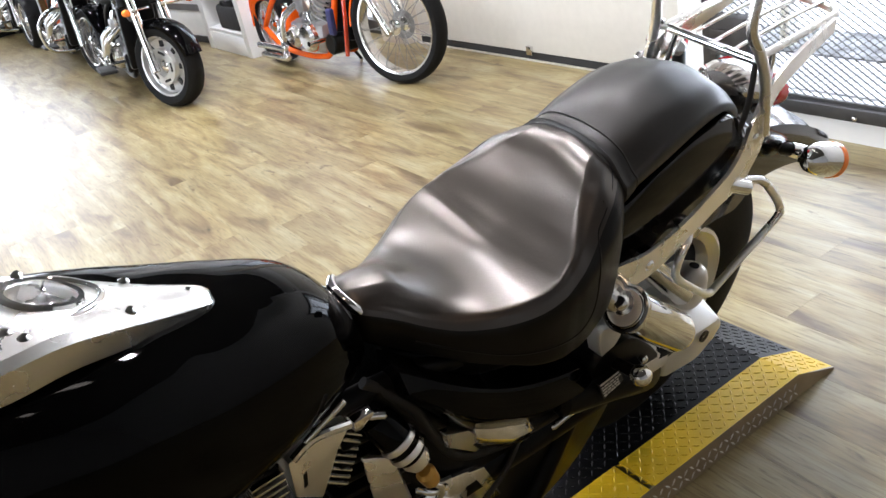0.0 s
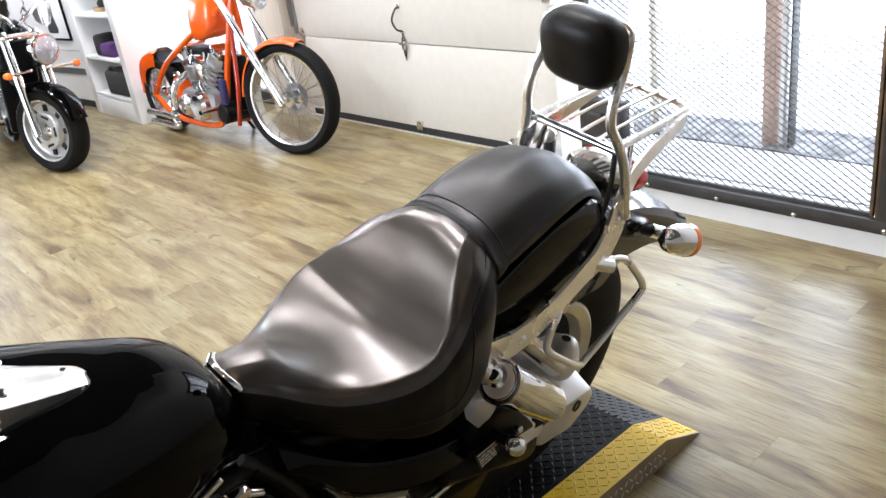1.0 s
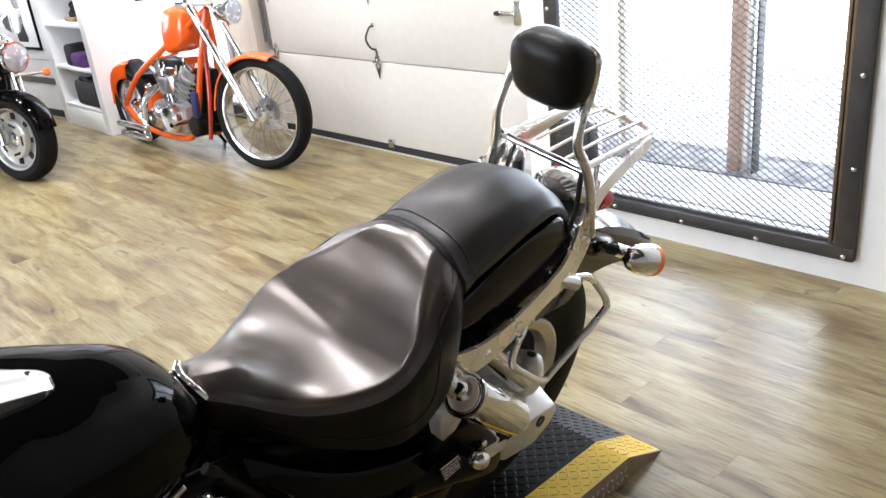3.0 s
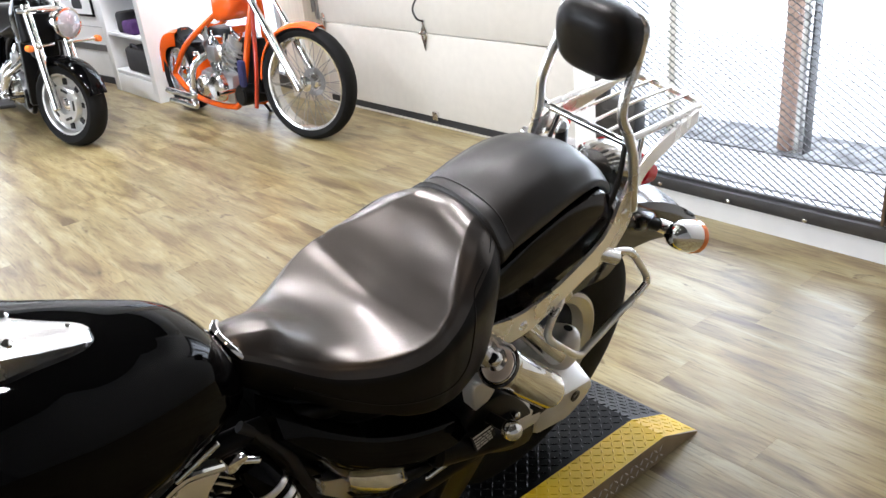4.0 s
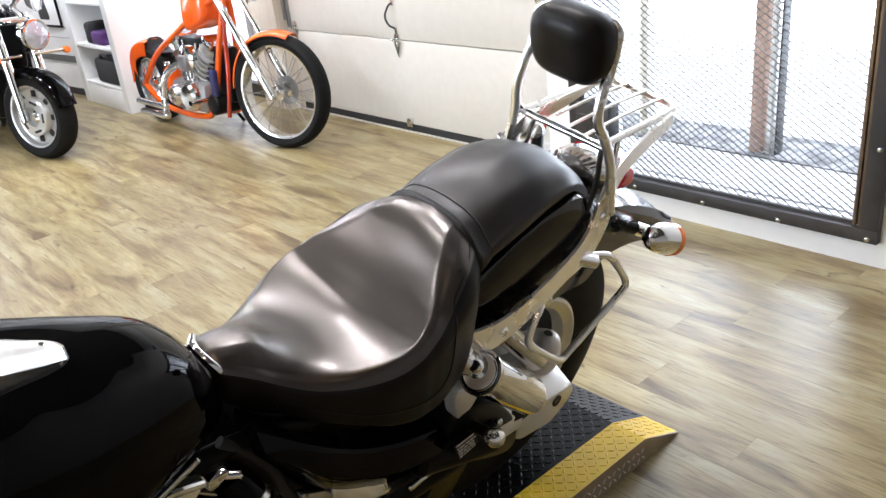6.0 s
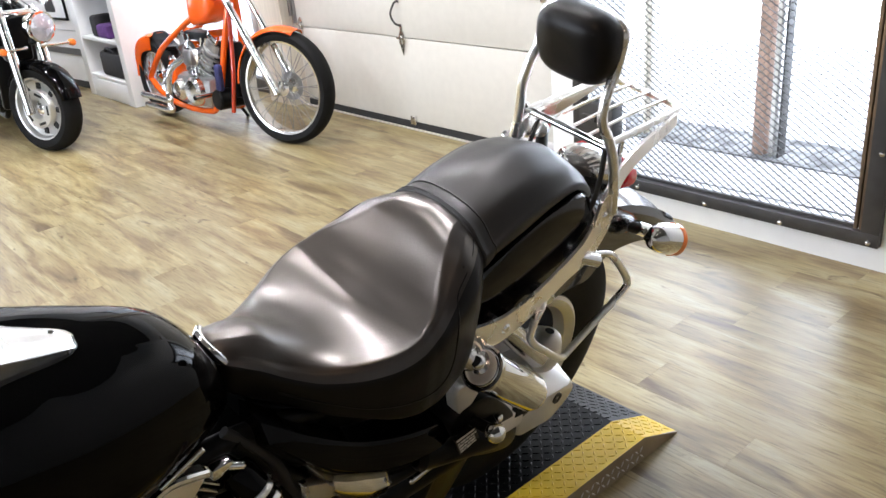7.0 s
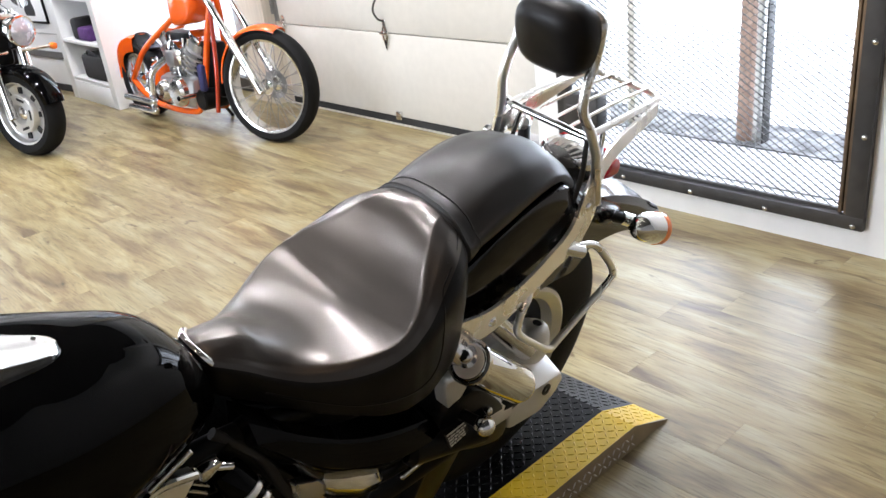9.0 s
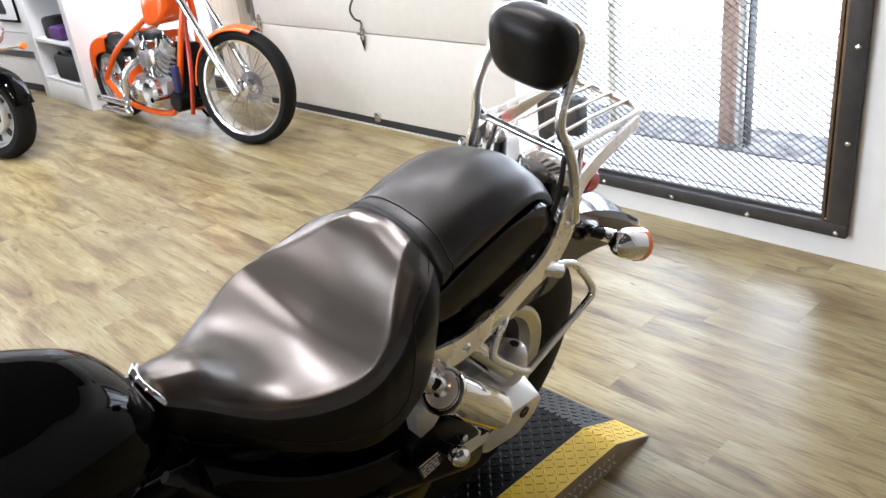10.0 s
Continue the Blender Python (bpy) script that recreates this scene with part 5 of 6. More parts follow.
def label_patch(bm, u0, u1, v0, v1, low, high):
    spots = ((u0, v0), (u1, v0), (u1, v1), (u0, v1))
    return skin(bm, [[on_label(u, v, low) for u, v in spots], [on_label(u, v, high) for u, v in spots]])


part("warning_label", label_patch(bmesh.new(), 0, 1, 0, 1, -0.004, 0.0), BLACKPART, bike, "black warning label")
bm = label_patch(bmesh.new(), 0.04, 0.92, 0.02, 0.12, 0.0002, 0.0007)
for line in range(4):
    u = 0.05
    for dash in range(5):
        w = 0.09 + 0.05 * ((line * 3 + dash * 7) % 4)
        if u + w < 0.97:
            label_patch(bm, u, u + w, 0.24 + 0.18 * line, 0.34 + 0.18 * line, 0.0002, 0.0007)
        u += w + 0.04
part("label_print", bm, STICKER, bike, "unreadable silver print")
part("damper", rod(q(0.27, 0.118, -0.315), q(0.43, 0.150, -0.345), 0.034, 0.034, 24, 0.010), BLACKPART, bike, "black damper with a warning label")


def slab(outline, n0, n1, bevel):
    """An upright plate of the given outline in r and k, its outer edge rounded."""
    mr, mk = sum(p[0] for p in outline) / len(outline), sum(p[1] for p in outline) / len(outline)
    loop = spline([q(r, 0, k) for r, k in outline], 4, True)
    centre = q(mr, 0, mk)
    rings = [[centre.lerp(p, g) + Vector((n, 0, 0)) for p in loop] for n, g in ((n0, 1.0), (n1 - bevel, 1.0), (n1 - 0.3 * bevel, 1.0 - 0.3 * bevel / 0.08), (n1, 1.0 - bevel / 0.08))]
    return skin(bmesh.new(), rings)


part("pivot_casting", slab([(0.322, -0.268), (0.392, -0.250), (0.452, -0.296), (0.512, -0.381), (0.512, -0.443), (0.449, -0.426), (0.361, -0.366)], 0.095, 0.148, 0.010), BLACKPART, bike, "black pivot casting")
part("pivot_ball", ball(q(0.378, 0.194, -0.281), (0.0175, 0.0175, 0.0165)), CHROME, bike, "polished ball-headed bolt")
part("pivot_stem", rod(q(0.374, 0.140, -0.290), q(0.378, 0.186, -0.282), 0.010, 0.010, 16), BLACKPART, bike)
for r, n, k in ((0.440, 0.160, -0.320), (0.442, 0.160, -0.362)):
    part("pivot_bolt", rod(q(r, n - 0.026, k - 0.004), q(r, n, k), 0.0075, 0.0070, 16, 0.003), DULLCHROME, bike)
peg_a, peg_b = q(0.362, 0.155, -0.157), q(0.492, 0.175, -0.280)
peg_m = along(peg_a, peg_b)
peg = part("passenger_footpeg", lathe([(0.0, 0.003), (0.0300, 0.003), (0.0325, 0.006), (0.0335, 0.012), (0.0335, 0.166), (0.0315, 0.174), (0.0270, 0.178), (0.0, 0.179)], peg_m, 36), CHROME, bike, "fat chrome folded footpeg")
part("peg_ring", lathe([(0.0330, 0.004), (0.0370, 0.005), (0.0375, 0.010), (0.0370, 0.014), (0.0330, 0.015)], peg_m, 36), CHROME, peg)
part("peg_cap", lathe([(0.0, -0.001), (0.022, -0.001), (0.0275, 0.0015), (0.0285, 0.005)], peg_m, 32), ALLOY, peg, "dull silver end cap")
part("peg_bolt", rod(peg_m @ Vector((0.004, 0.004, -0.0005)), peg_m @ Vector((0.004, 0.004, -0.013)), 0.0125, 0.0115, 20, 0.003), CHROME, peg)
part("peg_washer", lathe([(0.006, -0.0155), (0.0185, -0.0015), (0.0195, 0.0)], peg_m @ Matrix.Translation((0.004, 0.004, 0)) @ Matrix.Scale(0.5, 4, (0, 0, 1)), 24), DULLCHROME, peg)
part("peg_mount", rod(q(0.352, 0.118, -0.142), q(0.372, 0.146, -0.170), 0.020, 0.018, 20, 0.005), DULLCHROME, peg)
part("peg_bracket", slab([(0.330, -0.202), (0.352, -0.199), (0.388, -0.216), (0.376, -0.248), (0.345, -0.262)], 0.120, 0.144, 0.006), ALLOY, bike, "pale silver bracket below the footpeg")
for side in (-1, 1):
    part("shock_absorber", rod(q(0.45, side * 0.09, -0.14), q(0.60, side * 0.105, -0.31), 0.021, 0.021, 20, 0.004), DULLCHROME, bike)
part("shock_bracket", box(q(0.395, 0.085, -0.170), q(0.470, 0.131, -0.128), 0.006), BLACKPART, bike, "black shock bracket")
part("bracket_bolt", rod(q(0.440, 0.128, -0.150), q(0.440, 0.137, -0.150), 0.007, round_end=0.002), DULLCHROME, bike)
part("side_stand", tube([q(-0.05, 0.12, -0.62), q(-0.08, 0.17, -0.70), q(-0.10, 0.24, -0.755)], 0.012), BLACKPART, bike)

# front end, hidden beyond the picture's edge
front_m = Matrix.Translation(q(-0.965, -0.01, -0.44)) @ Matrix.Rotation(radians(90), 4, "Y")
FT = 0.325
front = part("front_wheel", lathe([(FT - 0.115, -0.045), (FT - 0.11, -0.056), (FT - 0.125, -0.050), (FT - 0.14, 0.0), (FT - 0.125, 0.050), (FT - 0.11, 0.056), (FT - 0.115, 0.045)], front_m, 48), ALLOY, bike, "silver cast front wheel")
part("tyre", lathe([(FT - 0.115, -0.05), (FT - 0.07, -0.064), (FT - 0.02, -0.05), (FT, -0.015), (FT, 0.015), (FT - 0.02, 0.05), (FT - 0.07, 0.064), (FT - 0.115, 0.05)], front_m, 56), RUBBER, front, "black road tyre")
part("hub", lathe([(0, -0.07), (0.04, -0.07), (0.045, 0.0), (0.04, 0.07), (0, 0.07)], front_m, 24), ALLOY, front)
for k in range(5):
    d = Vector((math.cos(1.2566 * k), math.sin(1.2566 * k), 0))
    w = Vector((-d.y, d.x, 0))
    part("spoke", skin(bmesh.new(), [[front_m @ (d * rad + w * half * u + Vector((0, 0, z))) for u, z in ((-1, -0.018), (1, -0.018), (1, 0.018), (-1, 0.018))] for rad, half in ((0.04, 0.026), (0.10, 0.016), (FT - 0.13, 0.024))]), ALLOY, front)
for side in (-1, 1):
    leg = part("fork_leg", rod(q(-0.965, side * 0.095, -0.44), q(-0.83, side * 0.095, -0.08), 0.026, 0.026, 18, 0.006), DULLCHROME, bike, "chrome fork leg")
    part("fork_tube", rod(q(-0.84, side * 0.095, -0.10), q(-0.745, side * 0.095, 0.19), 0.020, 0.020, 16), CHROME, leg)
    part("handlebar", tube([q(-0.745, side * 0.05, 0.20), q(-0.76, side * 0.14, 0.27), q(-0.74, side * 0.28, 0.30), q(-0.68, side * 0.38, 0.285)], 0.0125), CHROME, bike, "chrome handlebar")
    part("grip", rod(q(-0.69, side * 0.37, 0.287), q(-0.63, side * 0.45, 0.27), 0.018, 0.018, 16, 0.005), BLACKRUBBER, bike)
part("triple_clamp", box(q(-0.80, -0.12, 0.165), q(-0.70, 0.12, 0.20), 0.012), CHROME, bike)
part("headlamp", lathe([(0, 0.0), (0.05, 0.01), (0.08, 0.06), (0.092, 0.12), (0.094, 0.14), (0.085, 0.142), (0.045, 0.09), (0, 0.07)], along(q(-0.80, 0, 0.10), q(-1.0, 0, 0.09)), 30), CHROME, bike, "chrome headlamp")


# ---- the other motorcycles: x forward, y to the left, z up, from the rear wheel's contact ----
def wheel_parts(holder, m, radius, half, rim_depth, mat, spokes, name):
    """A wheel about m's z axis: rim, tyre, hub, and wire spokes or a slotted disc."""
    r = radius
    m = m @ Matrix.Rotation(math.pi, 4, "X")
    rim = part(name, lathe([(r - rim_depth, -half * 0.75), (r - rim_depth + 0.008, -half * 0.85), (r - rim_depth - 0.003, -half * 0.8), (r - rim_depth - 0.009, -half * 0.3), (r - rim_depth - 0.009, half * 0.3), (r - rim_depth - 0.003, half * 0.8), (r - rim_depth + 0.008, half * 0.85), (r - rim_depth, half * 0.75)], m, 44), mat, holder, "bright metal wheel")
    part("tyre", lathe([(r - rim_depth, -half * 0.72), (r - rim_depth * 0.75, -half * 0.95), (r - rim_depth * 0.4, -half), (r - rim_depth * 0.12, -half * 0.72), (r, -half * 0.25), (r, half * 0.25), (r - rim_depth * 0.12, half * 0.72), (r - rim_depth * 0.4, half), (r - rim_depth * 0.75, half * 0.95), (r - rim_depth, half * 0.72)], m, 48), RUBBER, rim, "black tyre")
    part("hub", lathe([(0, -0.05), (0.022, -0.05), (0.045, -0.035), (0.030, -0.02), (0.030, 0.02), (0.045, 0.035), (0.022, 0.05), (0, 0.05)], m, 20), CHROME, rim)
    if spokes:
        for k in range(spokes):
            a = 2 * math.pi * k / spokes
            lead = a + (0.42 if k % 2 else -0.42)
            z = 0.034 if (k // 2) % 2 else -0.034
            p0 = m @ Vector((0.038 * math.cos(a), 0.038 * math.sin(a), z))
            p1 = m @ Vector(((r - rim_depth - 0.010) * math.cos(lead), (r - rim_depth - 0.010) * math.sin(lead), z * 0.2))
            part("spoke", tube([p0, p1], 0.0023, sides=5), WHEELSILVER, rim)
        part("brake_disc", lathe([(0.050, 0.050), (0.082, 0.050), (0.082, 0.046), (0.050, 0.046), (0.050, 0.050)], m, 32), WHEELSILVER, rim, "steel brake disc")
    else:
        inner = r - rim_depth - 0.011
        part("wheel_disc", lathe([(0.045, -0.036), (0.10, -0.040), (inner * 0.62, -0.030), (inner * 0.66, -0.018), (inner * 0.95, -0.018), (inner, -0.024), (inner, 0.012), (inner * 0.62, 0.020), (0.045, 0.03)], m, 40), BRIGHTALLOY, rim, "silver slotted wheel face")
        for k in range(8):
            a = 2 * math.pi * k / 8
            p = m @ Matrix.Rotation(a, 4, "Z") @ Matrix.Translation((inner * 0.80, 0, -0.022))
            part("slot", box((-0.020, -0.017, -0.006), (0.020, 0.017, 0.006), 0.005, p), BLACKRUBBER, rim)
        for k in range(5):
            p = m @ Matrix.Rotation(2 * math.pi * k / 5, 4, "Z") @ Matrix.Translation((0.088, 0, -0.0622))
            part("slot", box((-0.006, -0.030, -0.003), (0.010, 0.030, 0.003), 0.0025, p), BLACKRUBBER, rim)
        part("brake_disc", lathe([(0.06, -0.062), (0.115, -0.062), (0.118, -0.057), (0.06, -0.057), (0.06, -0.062)], m, 36), BRIGHTALLOY, rim, "bright brake disc")
    return rim


def mudguard(centre, radius, half, a0, a1, m, skirt=0.035):
    """A curved guard over a wheel between two angles, measured from straight ahead upwards."""
    bm, rings = bmesh.new(), []
    for i in range(19):
        t = i / 18
        a = radians(a0 + (a1 - a0) * t)
        w = half * (0.72 + 0.28 * math.sin(math.pi * min(1, 0.15 + t)))
        d = Vector((math.cos(a), 0, math.sin(a)))
        c = Vector(centre)
        arc = [(-w, -skirt), (-w * 0.97, -0.012), (-w * 0.6, 0.004), (0, 0.010), (w * 0.6, 0.004), (w * 0.97, -0.012), (w, -skirt)]
        rings.append([m @ (c + d * (radius + h) + Vector((0, y, 0))) for y, h in arc] + [m @ (c + d * (radius + h - 0.004) + Vector((0, y * 0.97, 0))) for y, h in arc[::-1]])
    return skin(bm, rings)


def finned_barrel(a, b, wide, parent, mat):
    axis, length = along(a, b), (Vector(b) - Vector(a)).length
    barrel = part("cylinder", lathe([(0, 0), (wide * 0.8, 0), (wide * 0.8, length), (0, length)], axis, 20), mat, parent)
    for i in range(6):
        h = length * (0.12 + 0.13 * i)
        part("fin", lathe([(wide * 0.7, h), (wide, h), (wide, h + 0.010), (wide * 0.7, h + 0.010), (wide * 0.7, h)], axis, 20), mat, barrel)
    part("head_cover", box((-wide * 0.75, -wide * 0.6, length), (wide * 0.75, wide * 0.6, length + 0.05), 0.015, axis), CHROME, barrel, "chrome rocker cover")


def front_end(holder, base, steer, radius, half, rim_depth, rake, top, paint, spokes, lamp, guard, screen, reach=(-0.16, 0.36, 0.13)):
    """Fork, wheel, guard, lamp and bars; base is the contact point of the front wheel."""
    m = Matrix.Translation((base, 0, 0)) @ Matrix.Translation((-0.10, 0, 0)) @ Matrix.Rotation(radians(steer), 4, "Z") @ Matrix.Translation((0.10, 0, 0))
    axle = Vector((0, 0, radius))
    wheel_parts(holder, m @ Matrix.Translation(axle) @ Matrix.Rotation(radians(90), 4, "X"), radius, half, rim_depth, DULLCHROME if spokes else BRIGHTALLOY, spokes, "front_wheel")
    part("front_mudguard", mudguard(axle, radius + 0.014, half + 0.012, guard[0], guard[1], m, 0.018 if spokes else 0.035), paint, holder, "painted front mudguard")
    head = Vector((-rake * (top - radius), 0, top))
    # the steering head of a heavy cruiser stays in the bike's own plane while the wheel turns
    mh = m if half < 0.06 else Matrix.Translation((base, 0, 0)) @ Matrix.Translation(head) @ Matrix.Rotation(radians(steer), 4, "Z") @ Matrix.Translation(-head)
    for side in (-1, 1):
        y = side * (half + 0.045)
        low = m @ (axle + Vector((0, y, 0)))
        high = mh @ (head + Vector((0, y, 0)))
        leg = part("fork_leg", rod(low - (high - low) * 0.04, low.lerp(high, 0.5), 0.027, 0.026, 18, 0.006), DULLCHROME, holder, "chrome fork leg")
        part("fork_tube", rod(low.lerp(high, 0.48), high, 0.020 if half < 0.06 else 0.027, 0.020 if half < 0.06 else 0.027, 16), CHROME, leg)
        grip = head + Vector((reach[0], side * reach[1], reach[2]))
        part("handlebar", tube([mh @ (head + Vector((0.0, side * 0.02, 0.03))), mh @ (head + Vector((0.02, side * 0.10, 0.03 + reach[2] * 0.5))), mh @ (head + Vector((reach[0] * 0.3, side * 0.24, 0.02 + reach[2] * 0.9))), mh @ grip], 0.012), CHROME, holder, "chrome handlebar")
        part("grip", rod(mh @ grip, mh @ (grip + Vector((-0.09, side * 0.07, -0.01))), 0.018, 0.018, 14, 0.005), BLACKRUBBER, holder, "black rubber grip")
        part("lever", tube([mh @ (grip + Vector((0.03, side * -0.02, 0.0))), mh @ (grip + Vector((0.02, side * 0.05, 0.0))), mh @ (grip + Vector((-0.04, side * 0.09, 0.0)))], 0.006), CHROME, holder)
    part("triple_clamp", box((head.x - 0.05, -half - 0.075, top - 0.05), (head.x + 0.04, half + 0.075, top - 0.015), 0.01, mh), CHROME, holder)
    lx, lz, lr = lamp
    axis = mh @ along((head.x + lx - 0.13, 0, lz), (head.x + lx, 0, lz - 0.01))
    shell = part("headlamp", lathe([(0, 0.0), (lr * 0.5, 0.01), (lr * 0.85, 0.05), (lr, 0.11), (lr * 1.06, 0.12), (lr * 1.06, 0.14), (lr * 0.94, 0.142), (lr * 0.90, 0.125), (lr * 0.55, 0.075), (0, 0.055)], axis, 30), CHROME, holder, "chrome headlamp")
    part("lamp_glass", lathe([(lr * 0.94, 0.138), (lr * 0.6, 0.148), (0, 0.152), (0, 0.149), (lr * 0.6, 0.145), (lr * 0.94, 0.136)], axis, 30), LENS, shell, "clear fluted lamp glass")
    if screen:
        for side in (-1, 1):
            arm = head + Vector((lx - 0.10, side * 0.05, lz - top - 0.13))
            tip = head + Vector((lx - 0.06, side * 0.25, lz - top - 0.13))
            part("lamp_bar", rod(mh @ arm, mh @ tip, 0.010), CHROME, holder)
            part("turn_signal", lathe([(0, 0), (0.019, 0.006), (0.022, 0.03), (0.019, 0.042), (0, 0.046)], mh @ along(tip + Vector((-0.02, 0, 0)), tip + Vector((0.2, 0, 0))), 18), AMBERLENS, holder, "amber turn signal")
        bm, rings = bmesh.new(), []
        for z, w, x in ((0.02, 0.16, 0.10), (0.16, 0.24, 0.06), (0.30, 0.24, 0.0), (0.40, 0.18, -0.05)):
            ring = [head + Vector((lx - 0.10 + x - 0.10 * (u * u), u * w, z)) for u in (-1, -0.6, -0.2, 0.2, 0.6, 1)]
            rings.append([mh @ p for p in ring] + [mh @ (p - Vector((0.004, 0, 0))) for p in ring[::-1]])
        part("windscreen", skin(bm, rings), CLEAR, holder, "clear acrylic windscreen")


def body(holder, base, radius, paint, tube_paint, low, wide, bobber, back=0.0, ahead=0.0, pipe_end=-0.2):
    """Frame, engine, tank, seat, rear wheel and exhausts behind a front wheel at base."""
    axle = Vector((0, 0, radius))
    wheel_parts(holder, Matrix.Translation(axle) @ Matrix.Rotation(radians(90), 4, "X"), radius, wide, 0.10, CHROME if bobber else WHEELSILVER, 32 if bobber else 0, "rear_wheel")
    part("rear_mudguard", mudguard(axle, radius + 0.022, wide + 0.02, 84 if bobber else 30, 184 if bobber else 205, Matrix(), 0.10 if bobber else 0.05), paint, holder, "painted rear mudguard")
    neck = Vector((base - 0.42, 0, low + 0.30))
    for side in (-1, 1):
        y = side * 0.10
        part("frame_tube", tube([(0, y, radius), (0.22, y, radius + 0.20), (0.52, side * 0.06, low + 0.04), (base - 0.52, side * 0.025, low + 0.24), neck], 0.019), tube_paint, holder, "painted frame tube")
        part("frame_tube", tube([(0, y, radius), (0.25, y, 0.14), (base - 0.75, y, 0.12), (base - 0.58, side * 0.09, 0.20), (base - 0.47, side * 0.05, low + 0.02), neck], 0.019), tube_paint, holder, "painted frame tube")
    part("engine_case", box((0.42 + ahead, -0.13, 0.14), (0.86 + ahead, 0.13, 0.34), 0.05), ENGINE, holder, "cast aluminium engine case")
    # black filler that stands in for the shade in the engine's gaps
    part("engine_core", box((0.47 + ahead, -0.06, 0.30), (0.86 + ahead, 0.06, 0.60), 0.02), BLACKPART, holder, "black block added to darken the gaps between the cylinders")
    part("primary_cover", lathe([(0, 0.05), (0.07, 0.048), (0.09, 0.03), (0.095, 0.0)], along((0.72 + ahead, -0.13, 0.25), (0.72 + ahead, -0.3, 0.25)), 26), DULLCHROME, holder, "chrome engine cover")
    part("gear_cover", lathe([(0, 0.045), (0.05, 0.043), (0.07, 0.02), (0.072, 0.0)], along((0.52 + ahead, -0.13, 0.24), (0.52 + ahead, -0.3, 0.24)), 22), DULLCHROME, holder, "chrome engine cover")
    finned_barrel((0.60 + ahead, 0, 0.32), (0.47 + ahead, 0, 0.56), 0.098, holder, ENGINE)
    finned_barrel((0.70 + ahead, 0, 0.32), (0.85 + ahead, 0, 0.55), 0.098, holder, ENGINE)
    part("air_cleaner", lathe([(0, 0.07), (0.06, 0.068), (0.085, 0.05), (0.09, 0.0)], along((0.66 + ahead, -0.06, 0.47), (0.66 + ahead, -0.3, 0.47)), 26), CHROME, holder, "chrome air cleaner")
    for a, b in (((0.62, 0.30), (0.52, 0.58)), ((0.66, 0.30), (0.58, 0.58)), ((0.68, 0.30), (0.74, 0.57)), ((0.72, 0.30), (0.80, 0.57))):
        part("push_rod", rod((a[0] + ahead, -0.085, a[1]), (b[0] + ahead, -0.07, b[1]), 0.009), CHROME, holder)
    part("carburettor", box((0.61 + ahead, -0.15, 0.40), (0.72 + ahead, -0.05, 0.50), 0.02), ENGINE, holder)
    bm, rings = bmesh.new(), []
    boxy = [(-0.755, 0.038, 0.22, 0.09), (-0.749, 0.076, 0.275, 0.050), (-0.725, 0.090, 0.302, 0.040), (-0.67, 0.094, 0.318, 0.042), (-0.59, 0.092, 0.322, 0.060), (-0.53, 0.074, 0.31, 0.10), (-0.495, 0.03, 0.28, 0.16)]
    for x, w, kt, kb in smooth_rows([(base - back + x, w, low + kt, low + kb) for x, w, kt, kb in boxy] if bobber else [(base - back - 0.86, 0.03, low + 0.06, low - 0.03), (base - back - 0.84, 0.09, low + 0.20, low - 0.04), (base - back - 0.74, 0.13, low + 0.29, low - 0.01), (base - back - 0.58, 0.13, low + 0.32, low + 0.07), (base - back - 0.46, 0.08, low + 0.29, low + 0.14), (base - back - 0.42, 0.02, low + 0.25, low + 0.2)], 4):
        h = kt - kb
        half = [(0.82 * w, kb + 0.02 * h), (w, kb + 0.22 * h), (0.98 * w, kb + 0.62 * h), (0.78 * w, kb + 0.90 * h), (0.4 * w, kb + 0.985 * h)] if bobber else [(0.7 * w, kb), (w, kb + 0.35 * h), (0.85 * w, kb + 0.75 * h), (0.4 * w, kb + 0.96 * h)]
        rings.append(spline([(x, 0, kb)] + [(x, n, k) for n, k in half] + [(x, 0, kt)] + [(x, -n, k) for n, k in half[::-1]], 3, True))
    part("fuel_tank", skin(bm, rings), paint, holder, "painted teardrop fuel tank")
    bm, rings = bmesh.new(), []
    for x, w, z in smooth_rows([(0.012, 0.010, radius + 0.298), (0.022, 0.045, radius + 0.286), (0.055, 0.066, radius + 0.246), (0.11, 0.070, radius + 0.212), (0.17, 0.056, radius + 0.202), (0.22, 0.034, radius + 0.208), (0.245, 0.006, radius + 0.212)] if bobber else [(-0.20, 0.05, low + 0.13), (-0.05, 0.13, low + 0.12), (0.12, 0.15, low + 0.04), (0.30, 0.16, low - 0.02), (0.48, 0.10, low + 0.03), (0.58, 0.05, low + 0.06)], 4):
        rings.append([(x, w * math.cos(a), z + ((0.016 if bobber else 0.030) if math.sin(a) > 0 else (0.018 if bobber else 0.042)) * math.sin(a) * min(1.0, w / 0.06) + (0.009 if bobber else 0.022) * math.cos(a) ** 2 * min(1.0, w / 0.06)) for a in (math.pi * i / 14 for i in range(28))])
    part("seat", skin(bm, rings), MATTEVINYL, holder, "black vinyl seat")
    for z, x0 in ((0.115 if bobber else 0.155, pipe_end), (0.178 if bobber else 0.235, pipe_end - 0.04)):
        e = ahead
        pipe = part("exhaust", tube([(0.78 + e if z > 0.2 else 0.55 + e, -0.10, 0.44), (0.74 + e if z > 0.2 else 0.5 + e, -0.19, 0.36), (0.64 + e if z > 0.2 else 0.48 + e, -0.21, z + 0.05), (0.50 + e * 0.9, -0.215, z), (0.32 + e * 0.8, -0.215, z), (x0, -0.215, z)], 0.021 if bobber else 0.024), DULLCHROME, holder, "chrome exhaust pipe")
